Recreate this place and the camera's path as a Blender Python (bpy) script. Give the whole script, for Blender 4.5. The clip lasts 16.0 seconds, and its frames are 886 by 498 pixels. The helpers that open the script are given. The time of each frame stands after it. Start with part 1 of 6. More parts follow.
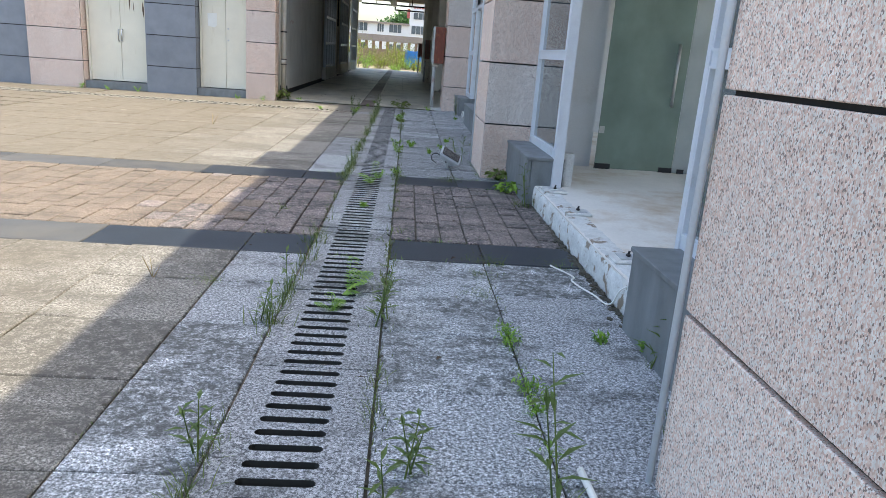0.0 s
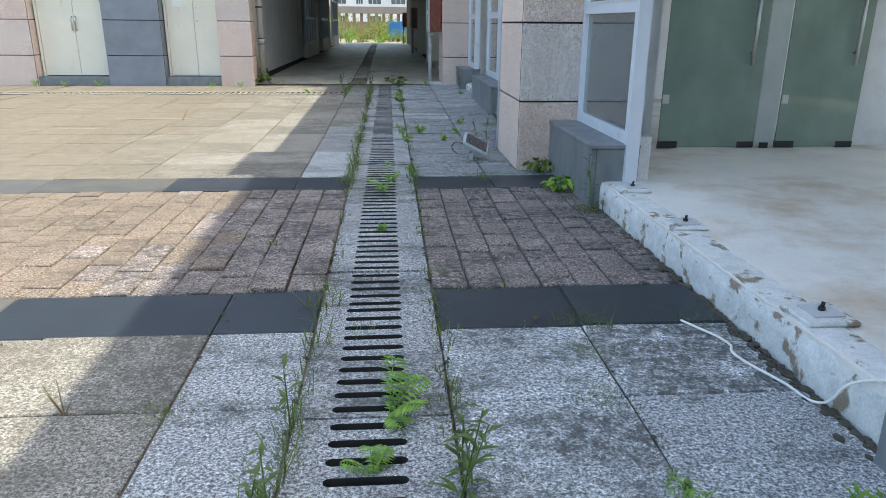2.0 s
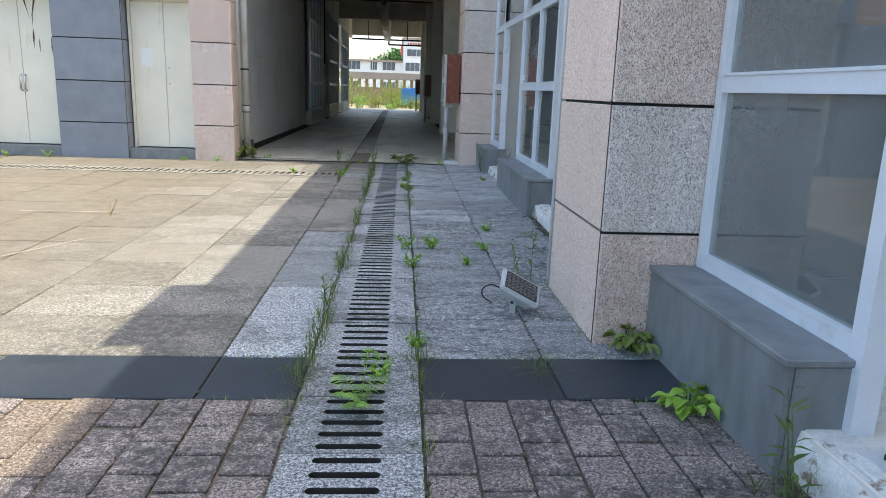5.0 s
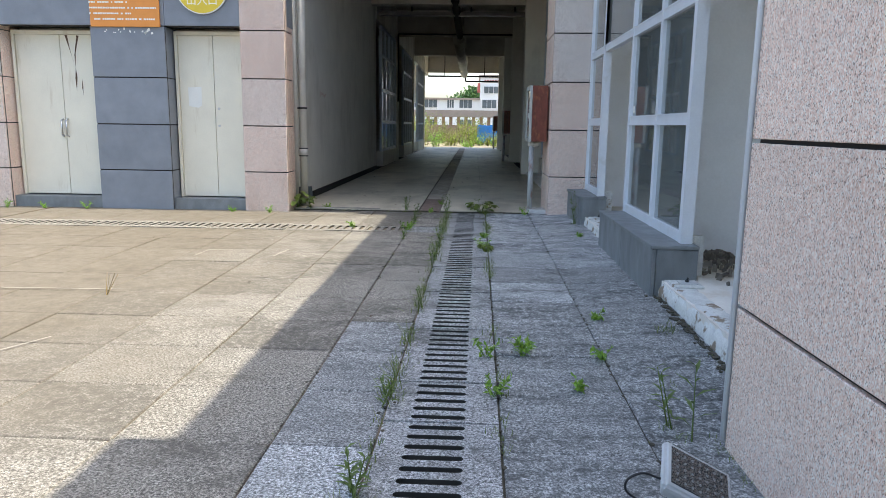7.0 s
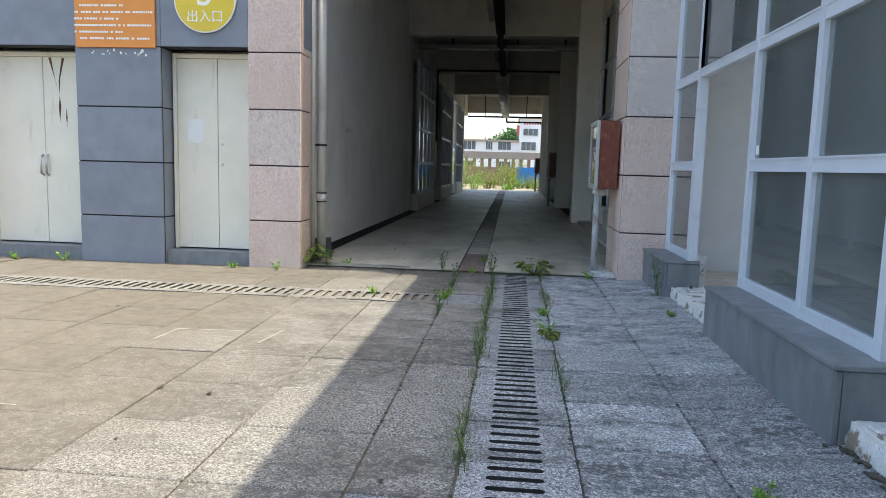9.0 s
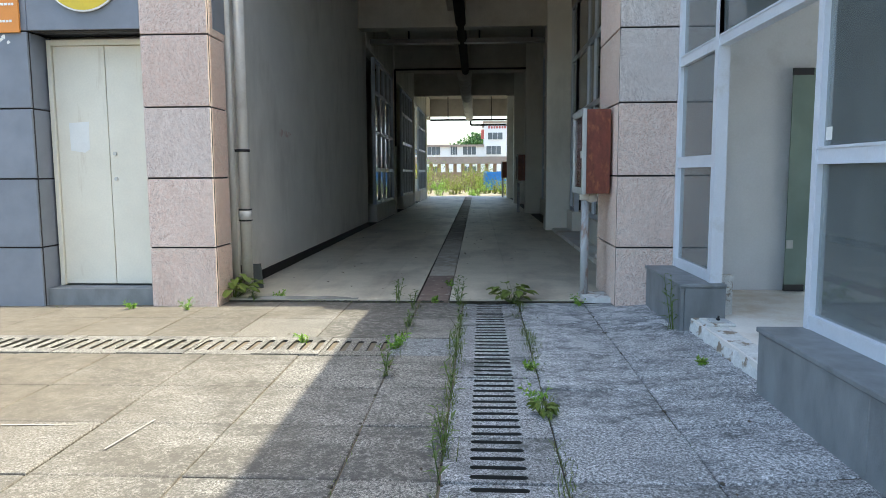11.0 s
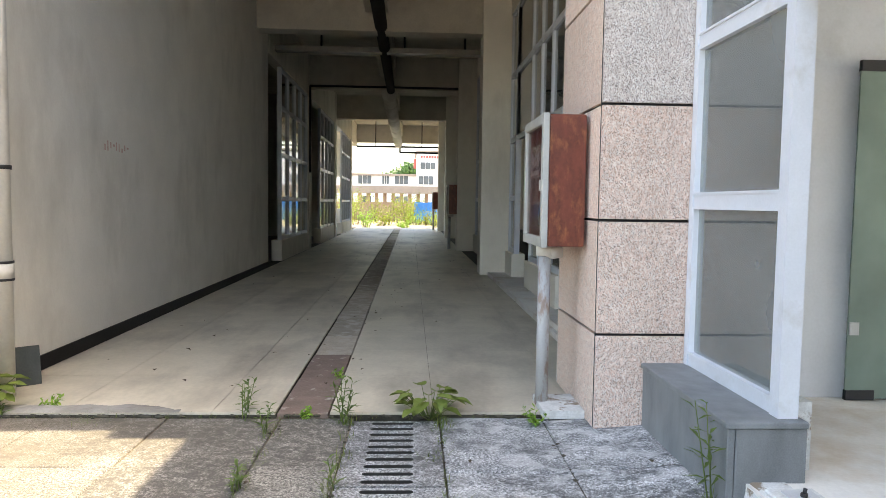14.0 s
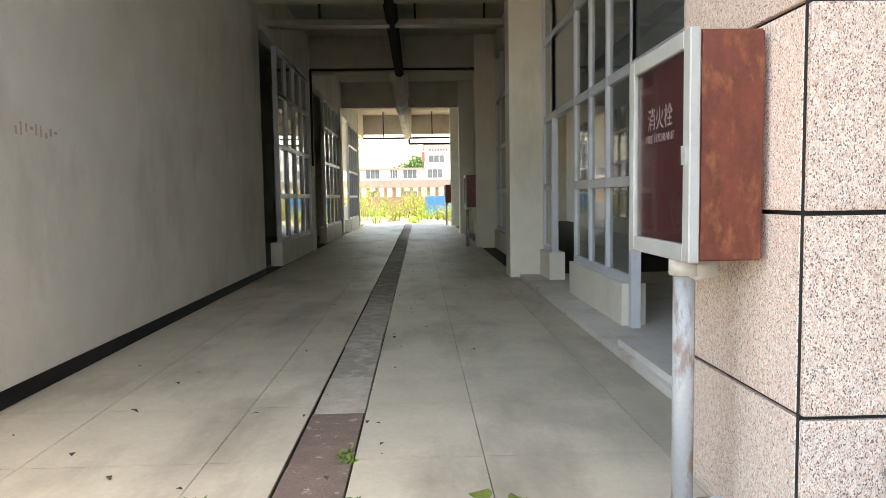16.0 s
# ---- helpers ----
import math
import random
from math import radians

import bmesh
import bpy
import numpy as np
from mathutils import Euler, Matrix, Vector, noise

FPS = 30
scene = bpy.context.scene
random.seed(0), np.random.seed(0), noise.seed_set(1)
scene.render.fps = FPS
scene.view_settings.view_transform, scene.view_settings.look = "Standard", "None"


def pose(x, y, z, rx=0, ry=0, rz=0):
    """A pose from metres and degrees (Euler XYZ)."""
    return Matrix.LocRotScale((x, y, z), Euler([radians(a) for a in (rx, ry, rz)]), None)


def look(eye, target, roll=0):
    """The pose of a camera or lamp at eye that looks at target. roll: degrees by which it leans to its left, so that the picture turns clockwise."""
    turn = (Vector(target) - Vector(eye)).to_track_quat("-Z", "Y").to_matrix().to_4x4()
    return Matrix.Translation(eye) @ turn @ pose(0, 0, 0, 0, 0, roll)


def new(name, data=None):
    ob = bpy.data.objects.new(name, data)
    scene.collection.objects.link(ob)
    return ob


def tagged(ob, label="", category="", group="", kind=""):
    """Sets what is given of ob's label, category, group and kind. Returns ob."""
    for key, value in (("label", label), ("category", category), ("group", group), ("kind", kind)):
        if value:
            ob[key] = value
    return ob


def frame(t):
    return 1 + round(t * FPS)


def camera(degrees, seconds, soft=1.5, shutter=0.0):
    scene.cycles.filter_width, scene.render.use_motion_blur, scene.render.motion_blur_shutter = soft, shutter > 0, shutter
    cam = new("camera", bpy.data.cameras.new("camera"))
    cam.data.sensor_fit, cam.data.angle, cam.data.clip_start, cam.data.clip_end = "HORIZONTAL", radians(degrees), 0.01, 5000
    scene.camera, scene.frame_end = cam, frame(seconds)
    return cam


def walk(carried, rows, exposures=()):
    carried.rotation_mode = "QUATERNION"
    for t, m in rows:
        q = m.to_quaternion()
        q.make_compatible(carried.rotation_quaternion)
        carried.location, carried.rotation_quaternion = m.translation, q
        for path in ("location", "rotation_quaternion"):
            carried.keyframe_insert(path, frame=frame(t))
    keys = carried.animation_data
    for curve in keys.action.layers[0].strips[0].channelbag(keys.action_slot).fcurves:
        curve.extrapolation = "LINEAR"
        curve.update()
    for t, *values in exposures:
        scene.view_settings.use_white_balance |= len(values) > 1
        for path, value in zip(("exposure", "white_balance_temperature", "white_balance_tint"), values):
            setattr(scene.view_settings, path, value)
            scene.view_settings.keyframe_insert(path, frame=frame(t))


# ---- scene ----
cam = camera(64.8, 16.0, soft=0.8)
PATH = [
    (0, (0.111, 0.447, 1.174), (0.254, 2.369, 0.638), 4.3),
    (0.5, (0.025, 0.794, 1.143), (0.035, 2.706, 0.557), 2.5),
    (1, (0.002, 1.149, 1.153), (-0.081, 3.043, 0.517), 1.4),
    (1.5, (-0.107, 1.537, 1.13), (-0.037, 3.432, 0.495), 1.0),
    (2, (-0.104, 1.922, 1.121), (0.055, 3.818, 0.507), 0.5),
    (2.5, (-0.105, 2.307, 1.11), (0.115, 4.203, 0.512), 1.4),
    (3, (-0.105, 2.715, 1.117), (0.152, 4.612, 0.538), 2.2),
    (5.5, (0.025, 4.687, 1.17), (0.092, 6.642, 0.754), 1.7),
    (6, (0.046, 5.101, 1.15), (0.037, 7.061, 0.75), 1.3),
    (6.5, (0.032, 5.517, 1.153), (-0.015, 7.479, 0.769), 1.0),
    (7, (-0.013, 5.922, 1.172), (-0.095, 7.89, 0.824), 0.8),
    (7.5, (-0.011, 6.349, 1.181), (-0.14, 8.322, 0.881), 1.1),
    (8, (-0.07, 6.786, 1.185), (-0.26, 8.759, 0.923), 1.6),
    (10.5, (-0.22, 8.757, 1.163), (-0.364, 10.74, 0.94), 0.3),
    (11, (-0.196, 9.113, 1.165), (-0.294, 11.099, 0.949), -0.3),
    (11.5, (-0.127, 9.488, 1.191), (-0.136, 11.477, 0.987), -0.9),
    (12, (-0.126, 9.894, 1.185), (0.002, 11.881, 0.997), -1.0),
    (12.5, (-0.06, 10.246, 1.165), (0.171, 12.224, 0.981), -0.3),
    (13, (-0.033, 10.609, 1.182), (0.182, 12.591, 1.014), 0.5),
    (13.5, (-0.058, 11.0, 1.221), (0.105, 12.988, 1.074), 0.8),
    (14, (-0.011, 11.39, 1.211), (0.083, 13.383, 1.08), 0.8),
    (14.5, (-0.049, 11.785, 1.191), (-0.02, 13.781, 1.057), 0.4),
    (15, (-0.072, 12.195, 1.201), (-0.084, 14.19, 1.061), -0.4),
    (15.5, (-0.069, 12.576, 1.213), (-0.06, 14.57, 1.07), -0.8),
    (16, (-0.137, 12.987, 1.199), (-0.071, 14.981, 1.049), -0.9),
]
EXPOSURES = [(0, 1.75, 6800, 6), (0.5, 1.68, 6750, 4), (1.5, 1.70, 6700, 2), (3, 1.82, 6700, 1), (5.5, 1.84, 6800, 5), (8, 1.69, 6680, 6), (11, 1.93, 6550, 2), (13, 2.52, 7700, 9), (14.5, 2.86, 8300, 9), (15, 2.95, 8500, 9), (16, 3.25, 8800, 9)]
walk(cam, [(t, look(eye, target, roll)) for t, eye, target, roll in PATH], EXPOSURES)

# ---- daylight ----
SUN_WAY = Vector((-2.47, -0.09, -6.0)).normalized()      # the way the sunlight travels
SUN_EL = math.asin(-SUN_WAY.z)
SUN_AZ = math.atan2(-SUN_WAY.x, -SUN_WAY.y)              # clockwise from +y
world = bpy.data.worlds.new("sky")
scene.world = world
world.use_nodes = True
_nt = world.node_tree
_sky = _nt.nodes.new("ShaderNodeTexSky")
_sky.sky_type, _sky.sun_disc = 'NISHITA', False
_sky.sun_elevation, _sky.sun_rotation = SUN_EL, SUN_AZ
_sky.air_density, _sky.dust_density, _sky.ozone_density = 1.0, 3.0, 1.0
_nt.links.new(_sky.outputs[0], _nt.nodes["Background"].inputs[0])
_nt.nodes["Background"].inputs[1].default_value = 0.15
sun = new("sun", bpy.data.lights.new("sun", 'SUN'))
sun.data.energy, sun.data.angle, sun.data.color = 2.1, radians(0.5), (1.0, 0.93, 0.82)
sun.matrix_world = look((8, 8, 20), Vector((8, 8, 20)) + SUN_WAY)

# ---- materials ----
MATS = {}


def nodes_of(name):
    m = bpy.data.materials.new(name)
    m.use_nodes = True
    nt = m.node_tree
    return m, nt, nt.nodes["Principled BSDF"]


def pos_node(nt):
    return nt.nodes.new("ShaderNodeNewGeometry").outputs["Position"]


def mapped(nt, scale):
    mp = nt.nodes.new("ShaderNodeMapping")
    mp.inputs["Scale"].default_value = scale if isinstance(scale, tuple) else (scale, scale, scale)
    nt.links.new(pos_node(nt), mp.inputs[0])
    return mp.outputs[0]


def noise_tex(nt, scale, detail=3.0, rough=0.55):
    n = nt.nodes.new("ShaderNodeTexNoise")
    n.inputs["Scale"].default_value, n.inputs["Detail"].default_value, n.inputs["Roughness"].default_value = 1.0, detail, rough
    nt.links.new(mapped(nt, scale), n.inputs["Vector"])
    return n.outputs[0]


def ramp(nt, fac, stops, sharp=False):
    r = nt.nodes.new("ShaderNodeValToRGB")
    e = r.color_ramp.elements
    while len(e) < len(stops):
        e.new(0.5)
    for k, (p, c) in enumerate(stops):
        e[k].position = p
        e[k].color = (*c, 1) if isinstance(c, tuple) else (c, c, c, 1)
    if sharp:
        r.color_ramp.interpolation = 'CONSTANT'
    nt.links.new(fac, r.inputs[0])
    return r.outputs[0]


def mix(nt, fac, a, b, mode='MIX'):
    x = nt.nodes.new("ShaderNodeMix")
    x.data_type, x.blend_type = 'RGBA', mode
    for s, v in ((0, fac), (6, a), (7, b)):
        if isinstance(v, (int, float)):
            x.inputs[s].default_value = v if s == 0 else (v, v, v, 1)
        elif isinstance(v, tuple):
            x.inputs[s].default_value = (*v, 1)
        else:
            nt.links.new(v, x.inputs[s])
    return x.outputs[2]


def bump(nt, bsdf, height, strength, dist):
    b = nt.nodes.new("ShaderNodeBump")
    b.inputs["Strength"].default_value, b.inputs["Distance"].default_value = strength, dist
    nt.links.new(height, b.inputs["Height"])
    nt.links.new(b.outputs[0], bsdf.inputs["Normal"])


def random_of(nt):
    return nt.nodes.new("ShaderNodeObjectInfo").outputs["Random"]


def plain(name, base, rough=0.6, metal=0.0, vary=0.12, scale=7.0, fine=90.0, relief=0.15, dirt=None, dirt_scale=1.6, dirt_at=(0.5, 0.72), spec=0.5, by_object=0.0, by_island=0.0):
    """A surface of one base colour with grain, broad variation and, where given, dirt in patches."""
    m, nt, b = nodes_of(name)
    lo = tuple(c * (1 - vary) for c in base)
    hi = tuple(min(1, c * (1 + vary)) for c in base)
    col = ramp(nt, noise_tex(nt, scale, 4), [(0.3, lo), (0.7, hi)])
    grain = noise_tex(nt, fine, 2)
    col = mix(nt, 0.35 * min(1, vary * 5), col, ramp(nt, grain, [(0.3, tuple(c * 0.7 for c in base)), (0.7, tuple(min(1, c * 1.25) for c in base))]))
    if by_object:
        col = mix(nt, 1.0, col, ramp(nt, random_of(nt), [(0, 1 - by_object), (1, 1 + by_object)]), 'MULTIPLY')
    if by_island:
        isl = nt.nodes.new("ShaderNodeNewGeometry").outputs["Random Per Island"]
        col = mix(nt, 1.0, col, ramp(nt, isl, [(0, 1 - by_island), (1, 1 + by_island)]), 'MULTIPLY')
    if dirt:
        mask = ramp(nt, noise_tex(nt, dirt_scale, 6, 0.65), [(dirt_at[0], 0.0), (dirt_at[1], 1.0)])
        col = mix(nt, mask, col, dirt)
    nt.links.new(col, b.inputs["Base Color"])
    b.inputs["Roughness"].default_value, b.inputs["Metallic"].default_value = rough, metal
    b.inputs["Specular IOR Level"].default_value = spec
    if relief:
        bump(nt, b, grain, relief, 0.004)
    return m


def granite(name, tones, cell=330.0, stain=(0.25, 0.13, 0.07), stain_amount=0.22, mixes=None):
    """Bush-hammered granite: mineral grains of a few millimetres, with rusty and grey stains."""
    m, nt, b = nodes_of(name)
    v = nt.nodes.new("ShaderNodeTexVoronoi")
    v.inputs["Scale"].default_value = 1.0
    nt.links.new(mapped(nt, (cell, cell, cell * 0.6)), v.inputs["Vector"])
    sep = nt.nodes.new("ShaderNodeSeparateColor")
    nt.links.new(v.outputs["Color"], sep.inputs[0])
    grains = ramp(nt, sep.outputs[0], tones, True)
    if mixes:
        other = ramp(nt, sep.outputs[0], mixes, True)
        grains = mix(nt, ramp(nt, random_of(nt), [(0.45, 0.0), (0.75, 1.0)]), grains, other)
    clumps = noise_tex(nt, (60, 60, 34), 3)
    grains = mix(nt, 0.55, grains, ramp(nt, clumps, [(0.35, 0.82), (0.65, 1.22)]), 'MULTIPLY')
    broad = ramp(nt, noise_tex(nt, (2.2, 2.2, 0.7), 5, 0.6), [(0.45, 0.0), (0.75, stain_amount)])
    col = mix(nt, broad, grains, stain)
    col = mix(nt, 1.0, col, ramp(nt, random_of(nt), [(0, 0.9), (1, 1.08)]), 'MULTIPLY')
    nt.links.new(col, b.inputs["Base Color"])
    b.inputs["Roughness"].default_value = 0.72
    bump(nt, b, sep.outputs[0], 0.25, 0.002)
    return m


def paving(name, base, fleck, grime=(0.065, 0.068, 0.064), grime_at=(0.46, 0.57), soil=0.93, by_object=0.3, wash=False, streak=(2.0, 3.2, 2.6), cover=0.92):
    """Rough stone paving with flecks, dark lichen and, towards the open yard, dried mud."""
    m, nt, b = nodes_of(name)
    v = nt.nodes.new("ShaderNodeTexVoronoi")
    v.inputs["Scale"].default_value = 1.0
    nt.links.new(mapped(nt, 240.0), v.inputs["Vector"])
    sep = nt.nodes.new("ShaderNodeSeparateColor")
    nt.links.new(v.outputs["Color"], sep.inputs[0])
    grains = ramp(nt, sep.outputs[0], [(0.0, tuple(c * 0.6 for c in base)), (0.25, base), (0.72, fleck)], True)
    grains = mix(nt, 1.0, grains, ramp(nt, noise_tex(nt, 85.0, 4, 0.7), [(0.40, 0.30), (0.5, 1.0), (0.60, 1.6)]), 'MULTIPLY')
    grains = mix(nt, 1.0, grains, ramp(nt, random_of(nt), [(0, 1 - by_object), (0.45, 1 - by_object * 0.3), (0.8, 1 + by_object * 0.4), (1, 1 + by_object * 1.3)]), 'MULTIPLY')
    grains = mix(nt, ramp(nt, noise_tex(nt, 150.0, 3, 0.8), [(0.36, 1.0), (0.46, 0.0)]), grains, tuple(c * 0.28 for c in base))
    grains = mix(nt, ramp(nt, noise_tex(nt, 115.0, 3, 0.8), [(0.58, 0.0), (0.66, 0.8)]), grains, tuple(min(0.85, c * 1.5) for c in fleck))
    patch = noise_tex(nt, streak, 8, 0.72)
    fine = noise_tex(nt, 22.0, 6, 0.75)
    shift = nt.nodes.new("ShaderNodeMath")
    shift.operation = 'MULTIPLY_ADD'
    nt.links.new(random_of(nt), shift.inputs[0])
    shift.inputs[1].default_value, shift.inputs[2].default_value = 0.24, -0.12
    worn = nt.nodes.new("ShaderNodeMath")
    worn.operation = 'ADD'
    nt.links.new(patch, worn.inputs[0])
    nt.links.new(shift.outputs[0], worn.inputs[1])
    mask = mix(nt, 1.0, ramp(nt, worn.outputs[0], [(grime_at[0], 0.0), (grime_at[1], 1.0)]), ramp(nt, fine, [(0.38, 0.25 * cover), (0.56, cover)]), 'MULTIPLY')
    col = mix(nt, mask, grains, grime)
    if soil:
        sx = nt.nodes.new("ShaderNodeSeparateXYZ")
        nt.links.new(pos_node(nt), sx.inputs[0])
        wob = nt.nodes.new("ShaderNodeMath")
        wob.operation = 'MULTIPLY_ADD'
        nt.links.new(noise_tex(nt, 0.9, 6, 0.7), wob.inputs[0])
        wob.inputs[1].default_value = -2.6
        nt.links.new(sx.outputs[0], wob.inputs[2])
        mr = nt.nodes.new("ShaderNodeMapRange")
        mr.inputs["From Min"].default_value, mr.inputs["From Max"].default_value = -2.0, -4.0
        nt.links.new(wob.outputs[0], mr.inputs["Value"])
        # dried mud, its colour held darker to offset the sun's brightness out there
        mud = ramp(nt, noise_tex(nt, 9.0, 6, 0.7), [(0.3, (0.098, 0.080, 0.056)), (0.7, (0.17, 0.145, 0.108))])
        half = nt.nodes.new("ShaderNodeMath")
        half.operation = 'MULTIPLY'
        nt.links.new(mr.outputs[0], half.inputs[0])
        half.inputs[1].default_value = soil
        col = mix(nt, half.outputs[0], col, mud)
    if wash:
        sw = nt.nodes.new("ShaderNodeSeparateXYZ")
        nt.links.new(pos_node(nt), sw.inputs[0])
        near = nt.nodes.new("ShaderNodeMapRange")
        near.inputs["From Min"].default_value, near.inputs["From Max"].default_value = 12.6, 15.2
        nt.links.new(sw.outputs[1], near.inputs["Value"])
        side = nt.nodes.new("ShaderNodeMapRange")
        side.inputs["From Min"].default_value, side.inputs["From Max"].default_value = -0.1, 0.5
        nt.links.new(sw.outputs[0], side.inputs["Value"])
        amount = nt.nodes.new("ShaderNodeMath")
        amount.operation = 'MULTIPLY'
        nt.links.new(near.outputs[0], amount.inputs[0])
        nt.links.new(side.outputs[0], amount.inputs[1])
        swirl = nt.nodes.new("ShaderNodeTexNoise")
        swirl.inputs["Scale"].default_value, swirl.inputs["Detail"].default_value, swirl.inputs["Distortion"].default_value = 6.5, 8, 0.9
        nt.links.new(pos_node(nt), swirl.inputs["Vector"])
        veil = nt.nodes.new("ShaderNodeMath")
        veil.operation = 'MULTIPLY'
        nt.links.new(ramp(nt, swirl.outputs[0], [(0.52, 0.0), (0.62, 0.6)]), veil.inputs[0])
        nt.links.new(amount.outputs[0], veil.inputs[1])
        col = mix(nt, veil.outputs[0], col, (0.66, 0.67, 0.68))
    nt.links.new(col, b.inputs["Base Color"])
    b.inputs["Roughness"].default_value = 0.85
    bump(nt, b, mix(nt, 0.5, sep.outputs[0], fine), 0.35, 0.004)
    return m


def glass(name, tint, gloss=1.0, film=0.0, film_colour=(0.5, 0.5, 0.5)):
    """Clear sheet glass; film: the share of a dusty or frosted coat on it."""
    m, nt, b = nodes_of(name)
    nt.nodes.remove(b)
    out = nt.nodes["Material Output"]
    tr = nt.nodes.new("ShaderNodeBsdfTransparent")
    tr.inputs[0].default_value = (*tint, 1)
    di = nt.nodes.new("ShaderNodeBsdfDiffuse")
    nt.links.new(ramp(nt, noise_tex(nt, 3.0, 5), [(0.3, tuple(c * 0.8 for c in film_colour)), (0.7, film_colour)]), di.inputs[0])
    coat = nt.nodes.new("ShaderNodeMixShader")
    nt.links.new(ramp(nt, noise_tex(nt, (2.5, 2.5, 1.2), 4, 0.5), [(0.3, film * 0.85), (0.7, min(1, film * 1.15))]), coat.inputs[0])
    nt.links.new(tr.outputs[0], coat.inputs[1])
    nt.links.new(di.outputs[0], coat.inputs[2])
    gl = nt.nodes.new("ShaderNodeBsdfGlossy")
    gl.inputs["Roughness"].default_value = 0.03
    fr = nt.nodes.new("ShaderNodeFresnel")
    fr.inputs[0].default_value = 1.5
    k = nt.nodes.new("ShaderNodeMath")
    k.operation = 'MULTIPLY'
    nt.links.new(fr.outputs[0], k.inputs[0])
    k.inputs[1].default_value = gloss
    sh = nt.nodes.new("ShaderNodeMixShader")
    nt.links.new(k.outputs[0], sh.inputs[0])
    nt.links.new(coat.outputs[0], sh.inputs[1])
    nt.links.new(gl.outputs[0], sh.inputs[2])
    nt.links.new(sh.outputs[0], out.inputs[0])
    return m


def leafy(name, base):
    m, nt, b = nodes_of(name)
    isl = nt.nodes.new("ShaderNodeNewGeometry").outputs["Random Per Island"]
    col = ramp(nt, isl, [(0, tuple(c * 0.65 for c in base)), (0.6, base), (1, (base[0] * 1.7, base[1] * 1.35, base[2]))])
    col = mix(nt, 0.3, col, ramp(nt, noise_tex(nt, 60.0), [(0.3, tuple(c * 0.6 for c in base)), (0.7, tuple(c * 1.3 for c in base))]))
    nt.links.new(col, b.inputs["Base Color"])
    b.inputs["Roughness"].default_value = 0.5
    b.inputs["Transmission Weight"].default_value = 0.0
    tl = nt.nodes.new("ShaderNodeBsdfTranslucent")
    nt.links.new(col, tl.inputs[0])
    sh = nt.nodes.new("ShaderNodeMixShader")
    sh.inputs[0].default_value = 0.35
    nt.links.new(b.outputs[0], sh.inputs[1])
    nt.links.new(tl.outputs[0], sh.inputs[2])
    nt.links.new(sh.outputs[0], nt.nodes["Material Output"].inputs[0])
    return m


PINK_TONES = [(0.0, (0.20, 0.15, 0.13)), (0.13, (0.64, 0.43, 0.345)), (0.40, (0.76, 0.58, 0.49)), (0.68, (0.80, 0.72, 0.66))]
GREY_TONES = [(0.0, (0.17, 0.15, 0.145)), (0.17, (0.52, 0.44, 0.40)), (0.48, (0.67, 0.60, 0.56)), (0.75, (0.75, 0.72, 0.69))]
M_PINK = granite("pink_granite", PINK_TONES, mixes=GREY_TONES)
# pinker side panels, with the sunlit yard's bounce put into a lighter colour
M_PINK_LIT = granite("lit_pink_granite", [(0.0, (0.26, 0.19, 0.16)), (0.10, (0.72, 0.49, 0.39)), (0.40, (0.82, 0.64, 0.54)), (0.68, (0.85, 0.77, 0.70))], stain_amount=0.15)
M_BLUEGREY = plain("blue_grey_stone", (0.205, 0.226, 0.262), 0.6, vary=0.12, scale=5, fine=220, by_object=0.08, dirt=(0.2, 0.21, 0.22), dirt_at=(0.62, 0.8))
M_SILL = plain("charcoal_stone", (0.185, 0.20, 0.21), 0.55, vary=0.32, scale=(9, 9, 4), fine=170, by_object=0.08, dirt=(0.2, 0.2, 0.195), dirt_at=(0.55, 0.85))
M_SLAB = paving("paving_stone", (0.405, 0.422, 0.44), (0.61, 0.63, 0.65), grime_at=(0.45, 0.56), wash=True)
M_SLAB_PALE = paving("pale_paving_stone", (0.38, 0.40, 0.415), (0.58, 0.60, 0.615), grime_at=(0.48, 0.66), by_object=0.15)
M_SLAB_YARD = paving("dusty_paving_stone", (0.262, 0.246, 0.217), (0.365, 0.345, 0.31), grime=(0.08, 0.074, 0.064), grime_at=(0.40, 0.58), soil=0.85, by_object=0.08)
M_SLAB_GRIMY = paving("grimy_paving_stone", (0.34, 0.352, 0.358), (0.53, 0.545, 0.55), grime=(0.058, 0.063, 0.065), grime_at=(0.30, 0.64), by_object=0.32, wash=True, streak=(2.2, 8.0, 2.6), cover=0.93)
M_SLAB_FAR = paving("weathered_paving_stone", (0.40, 0.42, 0.435), (0.60, 0.62, 0.635), grime=(0.058, 0.063, 0.067), grime_at=(0.40, 0.66), by_object=0.28, wash=True, streak=(2.6, 6.5, 2.6), cover=0.9)
M_DRAIN = paving("drain_stone", (0.32, 0.327, 0.335), (0.44, 0.447, 0.455), grime_at=(0.47, 0.66), soil=0.0, by_object=0.12)
M_DRAIN_DUSTY = paving("dusty_drain_stone", (0.23, 0.215, 0.185), (0.32, 0.30, 0.265), grime=(0.09, 0.085, 0.075), grime_at=(0.50, 0.66), soil=0.0, by_object=0.12)
M_RISER = plain("grey_painted_pipe", (0.42, 0.43, 0.44), 0.5, vary=0.1, scale=(9, 9, 2), dirt=(0.27, 0.20, 0.165), dirt_scale=(14, 14, 5), dirt_at=(0.50, 0.60))
M_LITTER = plain("dead_leaf", (0.07, 0.05, 0.03), 0.8, vary=0.4)
M_DEBRIS = plain("leafy_debris", (0.17, 0.145, 0.12), 0.9, vary=0.3, by_island=0.4)
